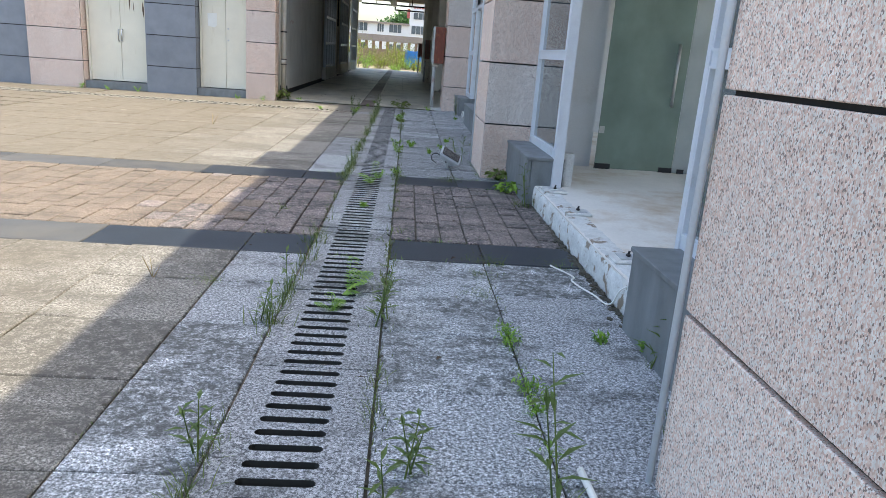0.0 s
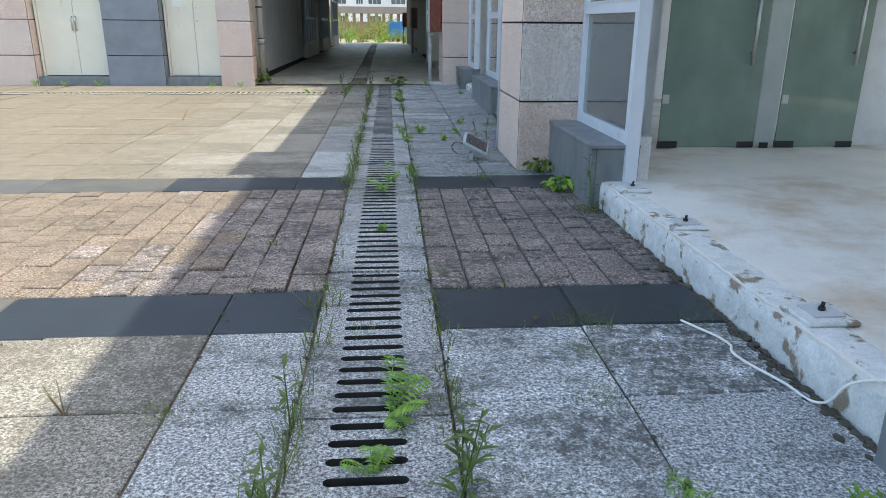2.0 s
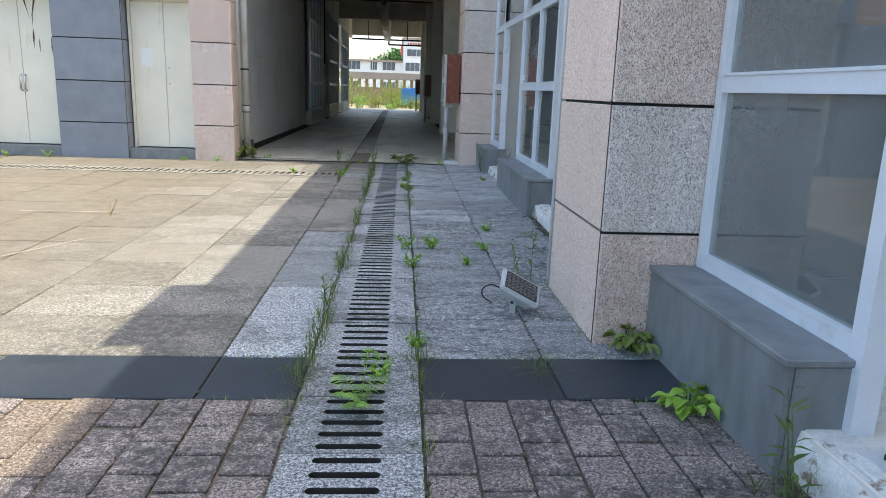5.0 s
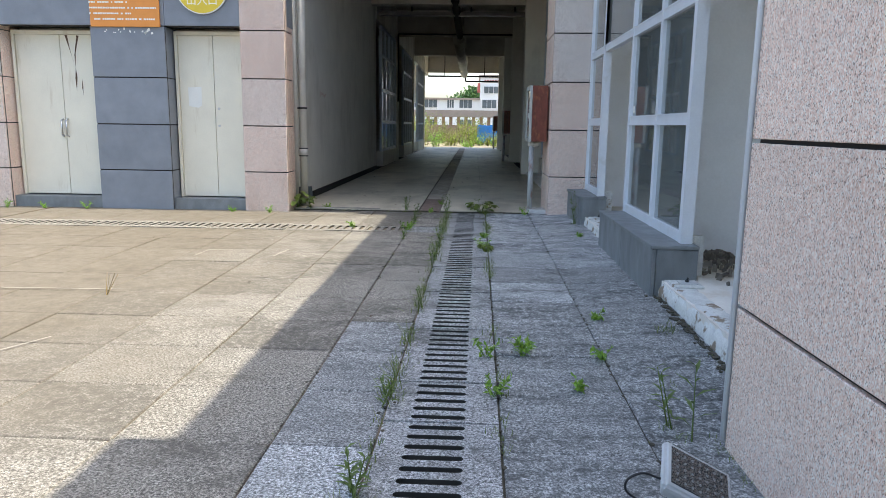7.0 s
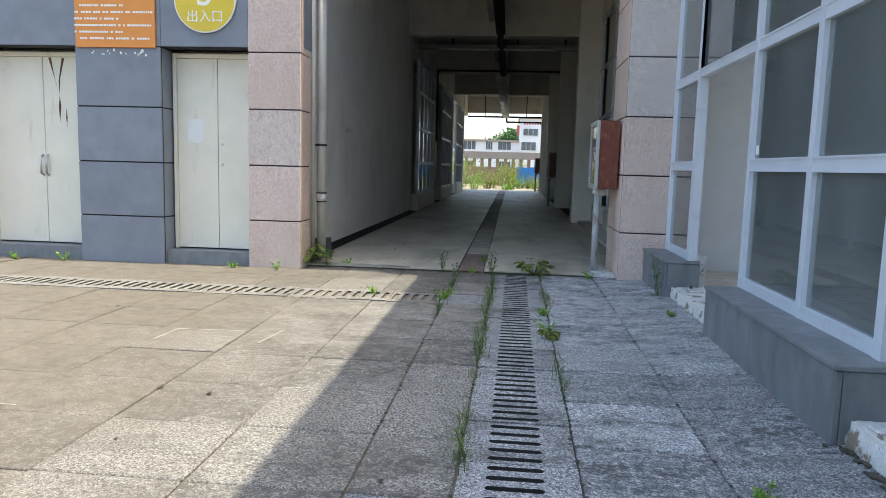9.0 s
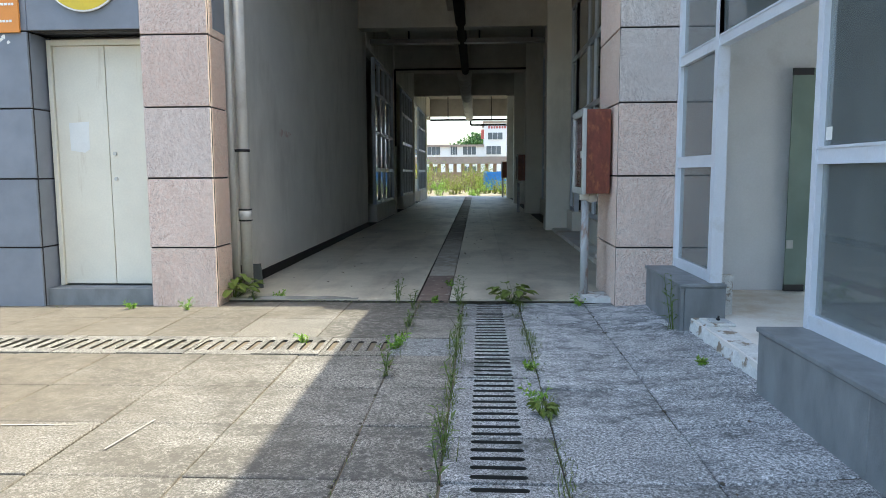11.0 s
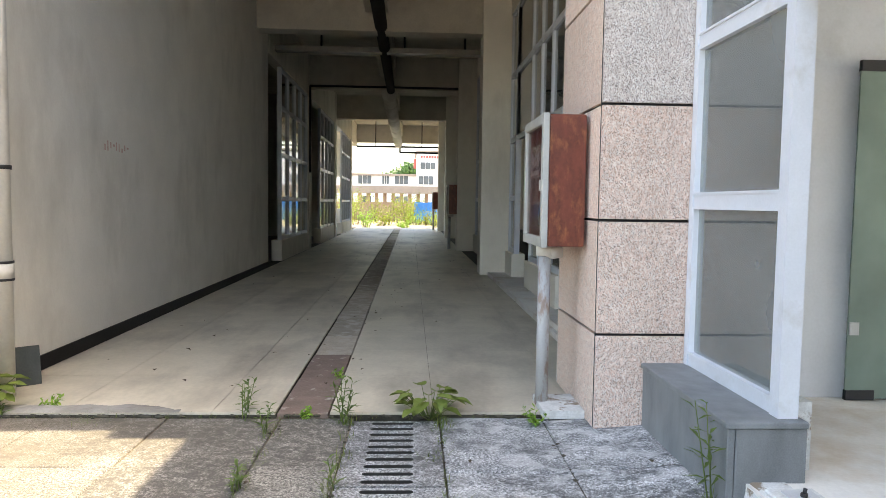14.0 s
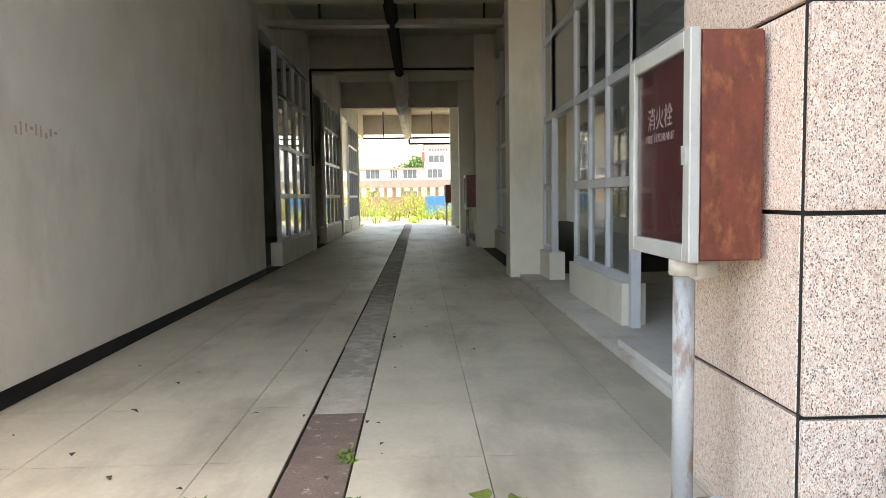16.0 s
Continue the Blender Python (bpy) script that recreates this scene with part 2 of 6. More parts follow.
# slot walls near black: shade inside the slots put into colour, with dirt
M_SLOT_SHADE = plain("shaded_slot_stone", (0.03, 0.03, 0.026), 0.9, vary=0.3)
M_BRICK = paving("brick_paver", (0.29, 0.235, 0.215), (0.42, 0.36, 0.33), grime=(0.045, 0.043, 0.042), grime_at=(0.36, 0.56), soil=0.0, by_object=0.3)
# bricks past the shadow edge: the sun's warmth put into colour, with dust
M_BRICK_SUNDUST = paving("sun_warmed_dusty_brick", (0.21, 0.16, 0.125), (0.30, 0.24, 0.195), grime=(0.075, 0.06, 0.048), grime_at=(0.42, 0.62), soil=0.35, by_object=0.2)
# paler copy of the band: sunlight on its yard end put into colour, with dust
M_STRIP_SUNDUST = plain("sunlit_dusty_band", (0.066, 0.068, 0.07), 0.7, vary=0.25, scale=4, fine=140, by_object=0.2, dirt=(0.11, 0.10, 0.085), dirt_at=(0.45, 0.8))
M_STRIP = plain("dark_slate_band", (0.020, 0.027, 0.037), 0.5, vary=0.25, scale=4, fine=140, by_object=0.25, dirt=(0.06, 0.062, 0.065), dirt_at=(0.55, 0.9))
M_GROUT = plain("joint_soil", (0.07, 0.064, 0.048), 0.95, vary=0.4, scale=20, fine=200, relief=0.6)
M_SILT = plain("drain_silt_mud", (0.10, 0.10, 0.097), 0.9, vary=0.35, scale=14, fine=120, relief=0.5)
M_YARDJOINT = plain("mud_filled_joint", (0.15, 0.12, 0.085), 0.95, vary=0.35, scale=6, fine=90, relief=0.4)
M_OFFCUT = plain("dark_slate_offcut", (0.06, 0.068, 0.066), 0.4, vary=0.2)
M_JOINT = plain("dark_joint", (0.02, 0.02, 0.022), 0.8, vary=0.2)
M_PLASTER = plain("cream_plaster", (0.86, 0.82, 0.735), 0.85, vary=0.05, scale=2.5, fine=60, relief=0.12, dirt=(0.55, 0.51, 0.43), dirt_scale=(1.1, 1.1, 0.5), dirt_at=(0.5, 0.85))
M_PLASTER_IN = plain("grey_white_plaster", (0.71, 0.73, 0.755), 0.85, vary=0.05, scale=2.5, fine=60, relief=0.1, dirt=(0.45, 0.45, 0.43), dirt_at=(0.55, 0.9))
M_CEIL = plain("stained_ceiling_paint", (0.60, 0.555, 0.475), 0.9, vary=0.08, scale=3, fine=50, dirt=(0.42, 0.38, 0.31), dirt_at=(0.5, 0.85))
M_FLOOR = plain("beige_floor_tile", (0.56, 0.51, 0.41), 0.55, vary=0.1, scale=3, fine=40, relief=0.05, dirt=(0.29, 0.26, 0.21), dirt_scale=(1.3, 0.5, 1), dirt_at=(0.48, 0.72), by_object=0.05)
M_SHOPFLOOR = plain("dusty_concrete_floor", (0.74, 0.72, 0.68), 0.7, vary=0.08, scale=3, fine=60, dirt=(0.46, 0.33, 0.20), dirt_scale=1.3, dirt_at=(0.50, 0.76))
M_KERB = plain("chipped_white_concrete", (0.62, 0.63, 0.62), 0.9, vary=0.2, scale=14, fine=90, relief=0.6, dirt=(0.25, 0.20, 0.15), dirt_scale=8.0, dirt_at=(0.55, 0.61))
M_ALU = plain("white_aluminium", (0.66, 0.70, 0.76), 0.35, vary=0.05, scale=6, fine=90, relief=0.03, dirt=(0.42, 0.42, 0.4), dirt_scale=3.0, dirt_at=(0.6, 0.85))
M_GLASS = glass("dusty_window_glass", (0.70, 0.75, 0.74), 1.6, 0.42, (0.40, 0.45, 0.45))
M_GREENGLASS = glass("green_film_glass", (0.40, 0.52, 0.44), 0.6, 0.86, (0.27, 0.35, 0.30))
M_FROST = glass("pale_frosted_glass", (0.6, 0.65, 0.62), 0.6, 0.88, (0.52, 0.57, 0.56))
M_DOOR = plain("cream_painted_steel", (0.77, 0.73, 0.61), 0.5, vary=0.05, scale=3, fine=60, relief=0.04, dirt=(0.50, 0.42, 0.29), dirt_scale=(9, 9, 1.1), dirt_at=(0.60, 0.85))
M_STEEL = plain("brushed_steel", (0.55, 0.55, 0.55), 0.3, metal=1.0, vary=0.06)
M_BLACK = plain("black_rubber", (0.02, 0.02, 0.022), 0.5, vary=0.2)
M_RUST = plain("rusted_red_paint", (0.16, 0.040, 0.024), 0.45, vary=0.4, scale=(22, 22, 9), fine=70, relief=0.15, dirt=(0.34, 0.125, 0.05), dirt_scale=(16, 16, 8.0), dirt_at=(0.52, 0.72))
M_PIPE = plain("off_white_plastic_pipe", (0.66, 0.63, 0.57), 0.5, vary=0.08, scale=(8, 8, 2), fine=60, relief=0.03, dirt=(0.38, 0.32, 0.24), dirt_at=(0.5, 0.85))
M_DARKBAND = plain("black_skirting_tile", (0.014, 0.013, 0.013), 0.5, vary=0.4, spec=0.2)
M_CONCRETE = plain("old_concrete", (0.30, 0.29, 0.27), 0.9, vary=0.15, scale=5, fine=70, relief=0.3, dirt=(0.15, 0.14, 0.12))
M_CHANNEL_RED = plain("red_brown_channel_stone", (0.20, 0.145, 0.12), 0.8, vary=0.25, scale=9, fine=70, relief=0.6, dirt=(0.42, 0.39, 0.34), dirt_scale=12.0, dirt_at=(0.58, 0.66))
M_CHANNEL = plain("mossy_channel_concrete", (0.40, 0.36, 0.295), 0.85, vary=0.2, scale=9, fine=70, relief=0.6, dirt=(0.50, 0.47, 0.42), dirt_scale=9.0, dirt_at=(0.52, 0.62), by_object=0.22)
M_LEAF = leafy("weed_green", (0.135, 0.205, 0.052))
M_LEAF_BRIGHT = leafy("bright_leaf_green", (0.213, 0.392, 0.061))
M_GRASS = leafy("grass_green", (0.13, 0.185, 0.045))
M_DRY = leafy("dry_straw", (0.30, 0.24, 0.12))
M_BUSH = leafy("sunlit_bush", (0.20, 0.26, 0.03))
M_EARTH = plain("bare_earth", (0.24, 0.20, 0.14), 0.95, vary=0.2, scale=2, fine=30, relief=0.5, dirt=(0.12, 0.14, 0.05), dirt_scale=0.4)

# ---- mesh helpers ----
def box(bm, x0, x1, y0, y1, z0, z1):
    vs = [bm.verts.new((x, y, z)) for z in (z0, z1) for y in (y0, y1) for x in (x0, x1)]
    for q in ((0, 2, 3, 1), (4, 5, 7, 6), (0, 1, 5, 4), (2, 6, 7, 3), (0, 4, 6, 2), (1, 3, 7, 5)):
        bm.faces.new([vs[i] for i in q])


def cyl(bm, p, q, r, r2=None, n=12, caps=True):
    p, q = Vector(p), Vector(q)
    r2 = r if r2 is None else r2
    d = (q - p).normalized()
    u = d.orthogonal().normalized()
    w = d.cross(u)
    a, b = [], []
    for i in range(n):
        c, s = math.cos(2 * math.pi * i / n), math.sin(2 * math.pi * i / n)
        a.append(bm.verts.new(p + r * (c * u + s * w)))
        b.append(bm.verts.new(q + r2 * (c * u + s * w)))
    for i in range(n):
        j = (i + 1) % n
        bm.faces.new((a[i], a[j], b[j], b[i])).smooth = True
    if caps:
        bm.faces.new(a[::-1])
        bm.faces.new(b)


def bevelled(bm, width, segments=1):
    bmesh.ops.bevel(bm, geom=bm.edges[:], offset=width, segments=segments, affect='EDGES', clamp_overlap=True)


def mesh_of(name, bm, material):
    bmesh.ops.recalc_face_normals(bm, faces=bm.faces[:])
    me = bpy.data.meshes.new(name)
    bm.to_mesh(me)
    bm.free()
    me.materials.append(material)
    return me


def part(name, bm, material, parent, label=""):
    ob = new(name, mesh_of(name, bm, material))
    ob.parent = parent
    return tagged(ob, label)


def boxed(name, dims, material, parent=None, label="", bev=0.0, segments=1):
    bm = bmesh.new()
    box(bm, *dims)
    if bev:
        bevelled(bm, bev, segments)
    return part(name, bm, material, parent, label)


def thing(name, label, category, group="", kind=""):
    return tagged(new(name), label, category, group, kind)


def structure(name, bm, material, label, category):
    return tagged(part(name, bm, material, None), label, category, "", "structure")


def slab_structure(name, boxes, material, label, category):
    bm = bmesh.new()
    for d in boxes:
        box(bm, *d)
    return structure(name, bm, material, label, category)


def smooth01(a, b, v):
    k = min(1.0, max(0.0, (v - a) / (b - a)))
    return k * k * (3 - 2 * k)


def ground_z(x, y):
    """The yard rises a little to the shop fronts and the passage."""
    return 0.035 * smooth01(8.5, 14.5, y) + 0.05 * smooth01(0.75, 1.3, x) * smooth01(8.0, 10.5, y)


# ---- plan ----
PX, WX, SX, KX = 0.95, 1.41, 1.20, 1.265       # pilaster face, window line, sill front, kerb front
FY = 14.91                                    # front of the passage building
SHOP_Z, SILL_Z, TOP, PIL_TOP = 0.16, 0.40, 6.0, 5.54
CORR_Z, CORR_L, CORR_R, CORR_END = 0.06, -2.47, 1.62, 43.6

# ground sheet to the horizon
bm = bmesh.new()
bmesh.ops.create_grid(bm, x_segments=2, y_segments=2, size=900)
bmesh.ops.translate(bm, verts=bm.verts[:], vec=(0, 0, -0.70))
structure("ground", bm, M_EARTH, "bare earth ground round the buildings", "ground")
# bed under the paving, seen in the joints, with the drain channel left free
def bed(name, x0, x1, nx, label, material=M_GROUT):
    bm = bmesh.new()
    ny = 40
    g = [[bm.verts.new((x0 + (x1 - x0) * i / nx, -8 + 23.3 * j / ny, ground_z(x0 + (x1 - x0) * i / nx, -8 + 23.3 * j / ny) - 0.010)) for i in range(nx + 1)] for j in range(ny + 1)]
    for j in range(ny):
        for i in range(nx):
            bm.faces.new((g[j][i], g[j][i + 1], g[j + 1][i + 1], g[j + 1][i]))
    return structure(name, bm, material, label, "pavement")


pavement = bed("pavement", 0.05, 1.5, 8, "worn grey stone paving with weedy joints along the shops")
pavement_yard = bed("pavement_yard", -40, -0.31, 20, "wide sunlit yard of muddy stone paving", M_YARDJOINT)
slab_structure("drain_channel", [(-0.37, 0.10, -8, 15.2, -0.62, -0.55)], M_GROUT, "dark bottom of the drain under the slotted covers", "drain")

# right-hand building: floor, walls above the glazing, back wall, roof
slab_structure("floor_shops", [(KX + 0.012, 9.0, -6.0, FY + 3, -0.1, SHOP_Z)], M_SHOPFLOOR, "dusty bare concrete shop floor with brown stains", "floor")
slab_structure("wall_above_glazing", [(WX - 0.06, WX + 0.16, -6.0, FY + 0.5, 3.3, TOP)], M_BLUEGREY, "blue-grey stone cladding above the shop windows", "wall")
# the back wall's openings are added, to brighten the shops with daylight
slab_structure("wall_shop_back", [(6.5, 6.7, -6.0, FY + 3, SHOP_Z, 0.9), (6.5, 6.7, -6.0, FY + 3, 3.3, TOP)] + [(6.5, 6.7, -6.0 + 4.0 * k, -4.8 + 4.0 * k, 0.9, 3.3) for k in range(6)], M_PLASTER_IN, "pale plaster back wall of the empty shops with openings added for daylight", "wall")
slab_structure("wall_partition_1", [(WX + 0.05, 2.1, 7.60, 7.78, SHOP_Z, 3.6), (2.1, 3.80, 7.60, 7.78, 2.35, 3.6), (3.80, 6.5, 7.60, 7.78, SHOP_Z, 3.6)], M_PLASTER_IN, "pale plaster partition wall in the empty shop", "wall")
slab_structure("wall_partition_2", [(WX + 0.05, 6.5, 15.12, 15.32, SHOP_Z, 3.6)], M_PLASTER_IN, "pale plaster partition wall with a scuffed foot", "wall")
slab_structure("wall_partition_3", [(WX + 0.05, 6.5, 1.6, 1.8, SHOP_Z, 3.6)], M_PLASTER_IN, "pale plaster partition wall in the empty shop", "wall")
slab_structure("wall_partition_5", [(WX + 0.10, 6.5, 11.46, 11.62, SHOP_Z, 3.6)], M_PLASTER_IN, "plain grey-white plaster partition wall between two shops", "wall")
slab_structure("wall_partition_4", [(WX + 0.05, 6.5, -6.0, -5.8, SHOP_Z, 3.6)], M_PLASTER_IN, "pale plaster end wall of the shops", "wall")
slab_structure("ceiling_shops", [(WX, 6.5, -6.0, FY + 0.4, 3.6, 3.8)], M_PLASTER_IN, "pale plaster shop ceiling", "ceiling")
slab_structure("roof_shops", [(WX + 0.16, 6.7, -6.0, FY + 0.4, TOP - 0.4, TOP - 0.2)], M_CONCRETE, "flat concrete roof of the shops", "roof")

# passage building
slab_structure("floor_passage", [(CORR_L - 3.0, -0.735, 15.17, CORR_END, -0.14, CORR_Z - 0.012), (-0.44, 6.5, 15.17, CORR_END, -0.14, CORR_Z - 0.012), (-0.735, -0.44, 15.17, CORR_END, -0.14, -0.04)], M_GROUT, "bed under the tiles of the passage floor", "floor")
slab_structure("wall_passage_left", [(CORR_L - 0.2, CORR_L, 15.33, 23.6, CORR_Z - 0.012, 4.8)], M_PLASTER, "tall cream plaster wall of the passage, scuffed", "wall")
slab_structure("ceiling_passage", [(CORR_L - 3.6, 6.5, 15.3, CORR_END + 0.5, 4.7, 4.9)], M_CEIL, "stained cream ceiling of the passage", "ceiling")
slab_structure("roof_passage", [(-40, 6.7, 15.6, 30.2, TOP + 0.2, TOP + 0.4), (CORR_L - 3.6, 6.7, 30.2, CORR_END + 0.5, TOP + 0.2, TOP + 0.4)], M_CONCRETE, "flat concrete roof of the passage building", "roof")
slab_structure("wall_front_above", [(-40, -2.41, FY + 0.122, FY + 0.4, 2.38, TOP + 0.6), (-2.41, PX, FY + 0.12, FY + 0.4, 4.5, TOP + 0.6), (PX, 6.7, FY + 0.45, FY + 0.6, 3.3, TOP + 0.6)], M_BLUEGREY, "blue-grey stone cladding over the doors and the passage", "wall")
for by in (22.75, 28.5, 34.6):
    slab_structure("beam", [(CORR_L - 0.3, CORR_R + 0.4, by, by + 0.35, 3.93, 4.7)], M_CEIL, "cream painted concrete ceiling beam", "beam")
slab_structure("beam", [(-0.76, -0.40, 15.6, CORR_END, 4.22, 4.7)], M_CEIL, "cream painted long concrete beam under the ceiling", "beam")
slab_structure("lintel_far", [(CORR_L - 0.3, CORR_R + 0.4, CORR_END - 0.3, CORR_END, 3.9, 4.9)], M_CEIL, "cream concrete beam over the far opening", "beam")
slab_structure("wall_behind_doors", [(-8.0, -2.66, 15.45, 15.6, 0.0, TOP)], M_PLASTER, "plaster wall behind the steel doors", "wall")
slab_structure("floor_hall", [(-40, -7.86, 15.0, 30, -0.1, 0.30), (-7.86, CORR_L - 0.22, 15.62, CORR_END, -0.1, 0.05)], M_CONCRETE, "bare concrete floor of the open hall", "floor")
for k in range(5):
    slab_structure("hall_column", [(-9.0 - 3.2 * k, -8.45 - 3.2 * k, 17.0, 17.5, 0.3, TOP)], M_CONCRETE, "square concrete column of the open hall", "column")
slab_structure("wall_passage_outer_left", [(CORR_L - 3.4, CORR_L - 3.2, 15.62, 26.2, 0, 4.7), (CORR_L - 3.4, CORR_L - 3.2, 26.2, 27.8, 0, 0.8), (CORR_L - 3.4, CORR_L - 3.2, 26.2, 27.8, 2.4, 4.7), (CORR_L - 3.4, CORR_L - 3.2, 27.8, 35.4, 0, 4.7)], M_PLASTER, "pale wall with a narrow window opening beside the passage", "wall")
slab_structure("wall_side_room", [(CORR_L - 3.2, CORR_L - 0.21, 34.7, 34.86, 0.05, 4.7)], M_PLASTER, "pale partition wall between the rooms beside the passage", "wall")
slab_structure("wall_passage_end", [(CORR_L - 3.2, CORR_L - 0.3, CORR_END - 0.2, CORR_END, 2.35, 4.7), (CORR_L - 3.2, CORR_L - 0.3, CORR_END - 0.2, CORR_END, 0, 0.9), (CORR_R + 0.4, 6.3, CORR_END - 0.2, CORR_END, 0, 4.7)], M_PLASTER, "pale end walls of the rooms beside the passage", "wall")
slab_structure("wall_hall_back", [(-40, -12.5, 30, 30.2, 0.3, TOP), (-12.5, -7.9, 30, 30.2, 1.9, TOP), (-7.98, -7.8, 15.62, 30, 0.3, TOP)], M_CONCRETE, "grey back wall of the open hall", "wall")
slab_structure("wall_passage_outer_right", [(6.3, 6.5, 15.45, CORR_END, 0, 4.8)], M_PLASTER_IN, "pale back wall of the rooms beside the passage", "wall")

# ---- cladding, sills, kerbs, glazing, doors ----
PIECES = {}


def piece(name, dims, material, parent, bev=0.0):
    """One stone of a set; alike sizes share a mesh. dims: centre x, y, z and full sizes."""
    cx, cy, cz, sx, sy, sz = dims
    key = (name, round(sx, 3), round(sy, 3), round(sz, 3), material.name)
    if key not in PIECES:
        b = bmesh.new()
        box(b, -sx / 2, sx / 2, -sy / 2, sy / 2, -sz / 2, sz / 2)
        if bev:
            bevelled(b, bev)
        PIECES[key] = mesh_of(name, b, material)
    ob = new(name, PIECES[key])
    ob.parent = parent
    ob.location = (cx, cy, cz)
    return ob


JZ0, JDZ, GAP, TH = 0.545, 0.59, 0.014, 0.022


def levels(z0, z1):
    """Heights between the bed joints of the cladding."""
    cuts = [z0] + [JZ0 + JDZ * k for k in range(-1, 20) if z0 + 0.05 < JZ0 + JDZ * k < z1 - 0.05] + [z1]
    return list(zip(cuts[:-1], cuts[1:]))


CLAD = []


def pilaster(name, x0, x1, y0, y1, z0, z1, material, label, faces="wsn"):
    """A pier with a dark core and stone panels on its faces: w looks to -x, e to +x, s to -y, n to +y."""
    solids = [(x0 + TH, x1 - (TH if "e" in faces else 0), y0 + TH, y1 - (TH if "n" in faces else 0), z0, z1 - 0.002)]
    if "w" in faces:
        solids.append((x0 + 0.002, x0 + TH, y0 + TH + 0.0005, y0 + TH + 0.0145, z0, z1 - 0.002))
    if "e" in faces:
        solids.append((x1 - TH, x1 - 0.002, y0 + TH + 0.0005, y0 + TH + 0.0145, z0, z1 - 0.002))
    core = slab_structure(name, solids, M_JOINT, label, "pillar")
    CLAD.append((core, x0, x1, y0, y1, z0, z1, material, faces))
    return core


def clad_all():
    for core, x0, x1, y0, y1, z0, z1, material, faces in CLAD:
        for za, zb in levels(z0, z1):
            zc, h = (za + zb) / 2, zb - za - GAP
            if "s" in faces:
                piece("panel", ((x0 + x1) / 2, y0 + TH / 2, zc, x1 - x0 - 0.004, TH, h), material, core, 0.003)
            if "n" in faces:
                piece("panel", ((x0 + x1) / 2, y1 - TH / 2, zc, x1 - x0 - 0.004, TH, h), material, core, 0.003)
            # pink piers take the lightened granite on their side faces
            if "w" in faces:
                piece("panel", (x0 + TH / 2, (y0 + y1) / 2 + 0.006, zc, TH, y1 - y0 - 2 * TH - 0.018, h), M_PINK_LIT if material is M_PINK else material, core, 0.003)
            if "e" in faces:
                piece("panel", (x1 - TH / 2, (y0 + y1) / 2 + 0.006, zc, TH, y1 - y0 - 2 * TH - 0.018, h), M_PINK_LIT if material is M_PINK else material, core, 0.003)


PINK_LABEL = "pink speckled granite pier with dark joints"
GREY_LABEL = "blue-grey stone pier between the steel doors"
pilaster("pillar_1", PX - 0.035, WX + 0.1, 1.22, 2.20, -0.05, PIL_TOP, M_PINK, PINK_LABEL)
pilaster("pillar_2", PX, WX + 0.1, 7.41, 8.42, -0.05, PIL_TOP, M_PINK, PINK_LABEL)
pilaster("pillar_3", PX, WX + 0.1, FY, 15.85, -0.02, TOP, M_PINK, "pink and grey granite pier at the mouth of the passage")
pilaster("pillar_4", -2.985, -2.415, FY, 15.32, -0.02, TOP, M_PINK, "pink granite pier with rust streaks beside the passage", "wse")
pilaster("pillar_5", -4.905, -3.945, FY, 15.40, -0.02, 2.36, M_BLUEGREY, GREY_LABEL, "wse")
pilaster("pillar_6", -7.13, -6.12, FY, 15.40, -0.02, TOP, M_PINK, PINK_LABEL, "wse")
pilaster("pillar_7", -8.02, -7.13, FY + 0.05, 15.40, -0.02, TOP, M_BLUEGREY, "blue-grey stone pier beside the open hall", "wse")
# lintel cladding above the two doors
pilaster("wall_over_door_1", -3.945, -2.985, FY + 0.01, FY + 0.12, 2.36, TOP, M_BLUEGREY, "blue-grey stone panels above the steel door", "s")
pilaster("wall_over_door_2", -6.12, -3.945, FY + 0.01, FY + 0.12, 2.36, TOP, M_BLUEGREY, "blue-grey stone panels above the steel door", "s")


def sill_box(y0, y1):
    """A low stone-clad plinth under a shop window, with a cap slab."""
    z0 = ground_z(SX, (y0 + y1) / 2) - 0.06
    t = thing("window_plinth", "charcoal stone plinth under the shop window", "plinth", "stone plinths")
    t.location = (SX, y0, z0)
    def p(name, d, label=""):
        d = (d[0] - SX, d[1] - SX, d[2] - y0, d[3] - y0, d[4] - z0, d[5] - z0)
        return boxed(name, d, M_SILL, t, label, 0.004)
    p("cap", (SX - 0.012, WX + 0.1, y0 - 0.012, y1, SILL_Z - 0.025, SILL_Z))
    n = max(1, round((y1 - y0) / 0.95))
    for k in range(n):
        a, b = y0 + (y1 - y0) * k / n, y0 + (y1 - y0) * (k + 1) / n
        p("front_panel", (SX, SX + 0.03, a + 0.002, b - 0.002, z0, SILL_Z - 0.027))
    p("end_panel", (SX + 0.032, WX + 0.1, y0, y0 + 0.03, z0, SILL_Z - 0.027))
    p("end_panel", (SX + 0.032, WX + 0.1, y1 - 0.03, y1 - 0.001, z0, SILL_Z - 0.027))
    p("core", (SX + 0.032, WX + 0.1, y0 + 0.032, y1 - 0.032, z0, SILL_Z - 0.028))
    return t


for a, b in ((2.23, 3.45), (6.225, 7.405), (8.43, 9.05), (10.60, 12.59), (13.93, 14.905)):
    sill_box(a, b)


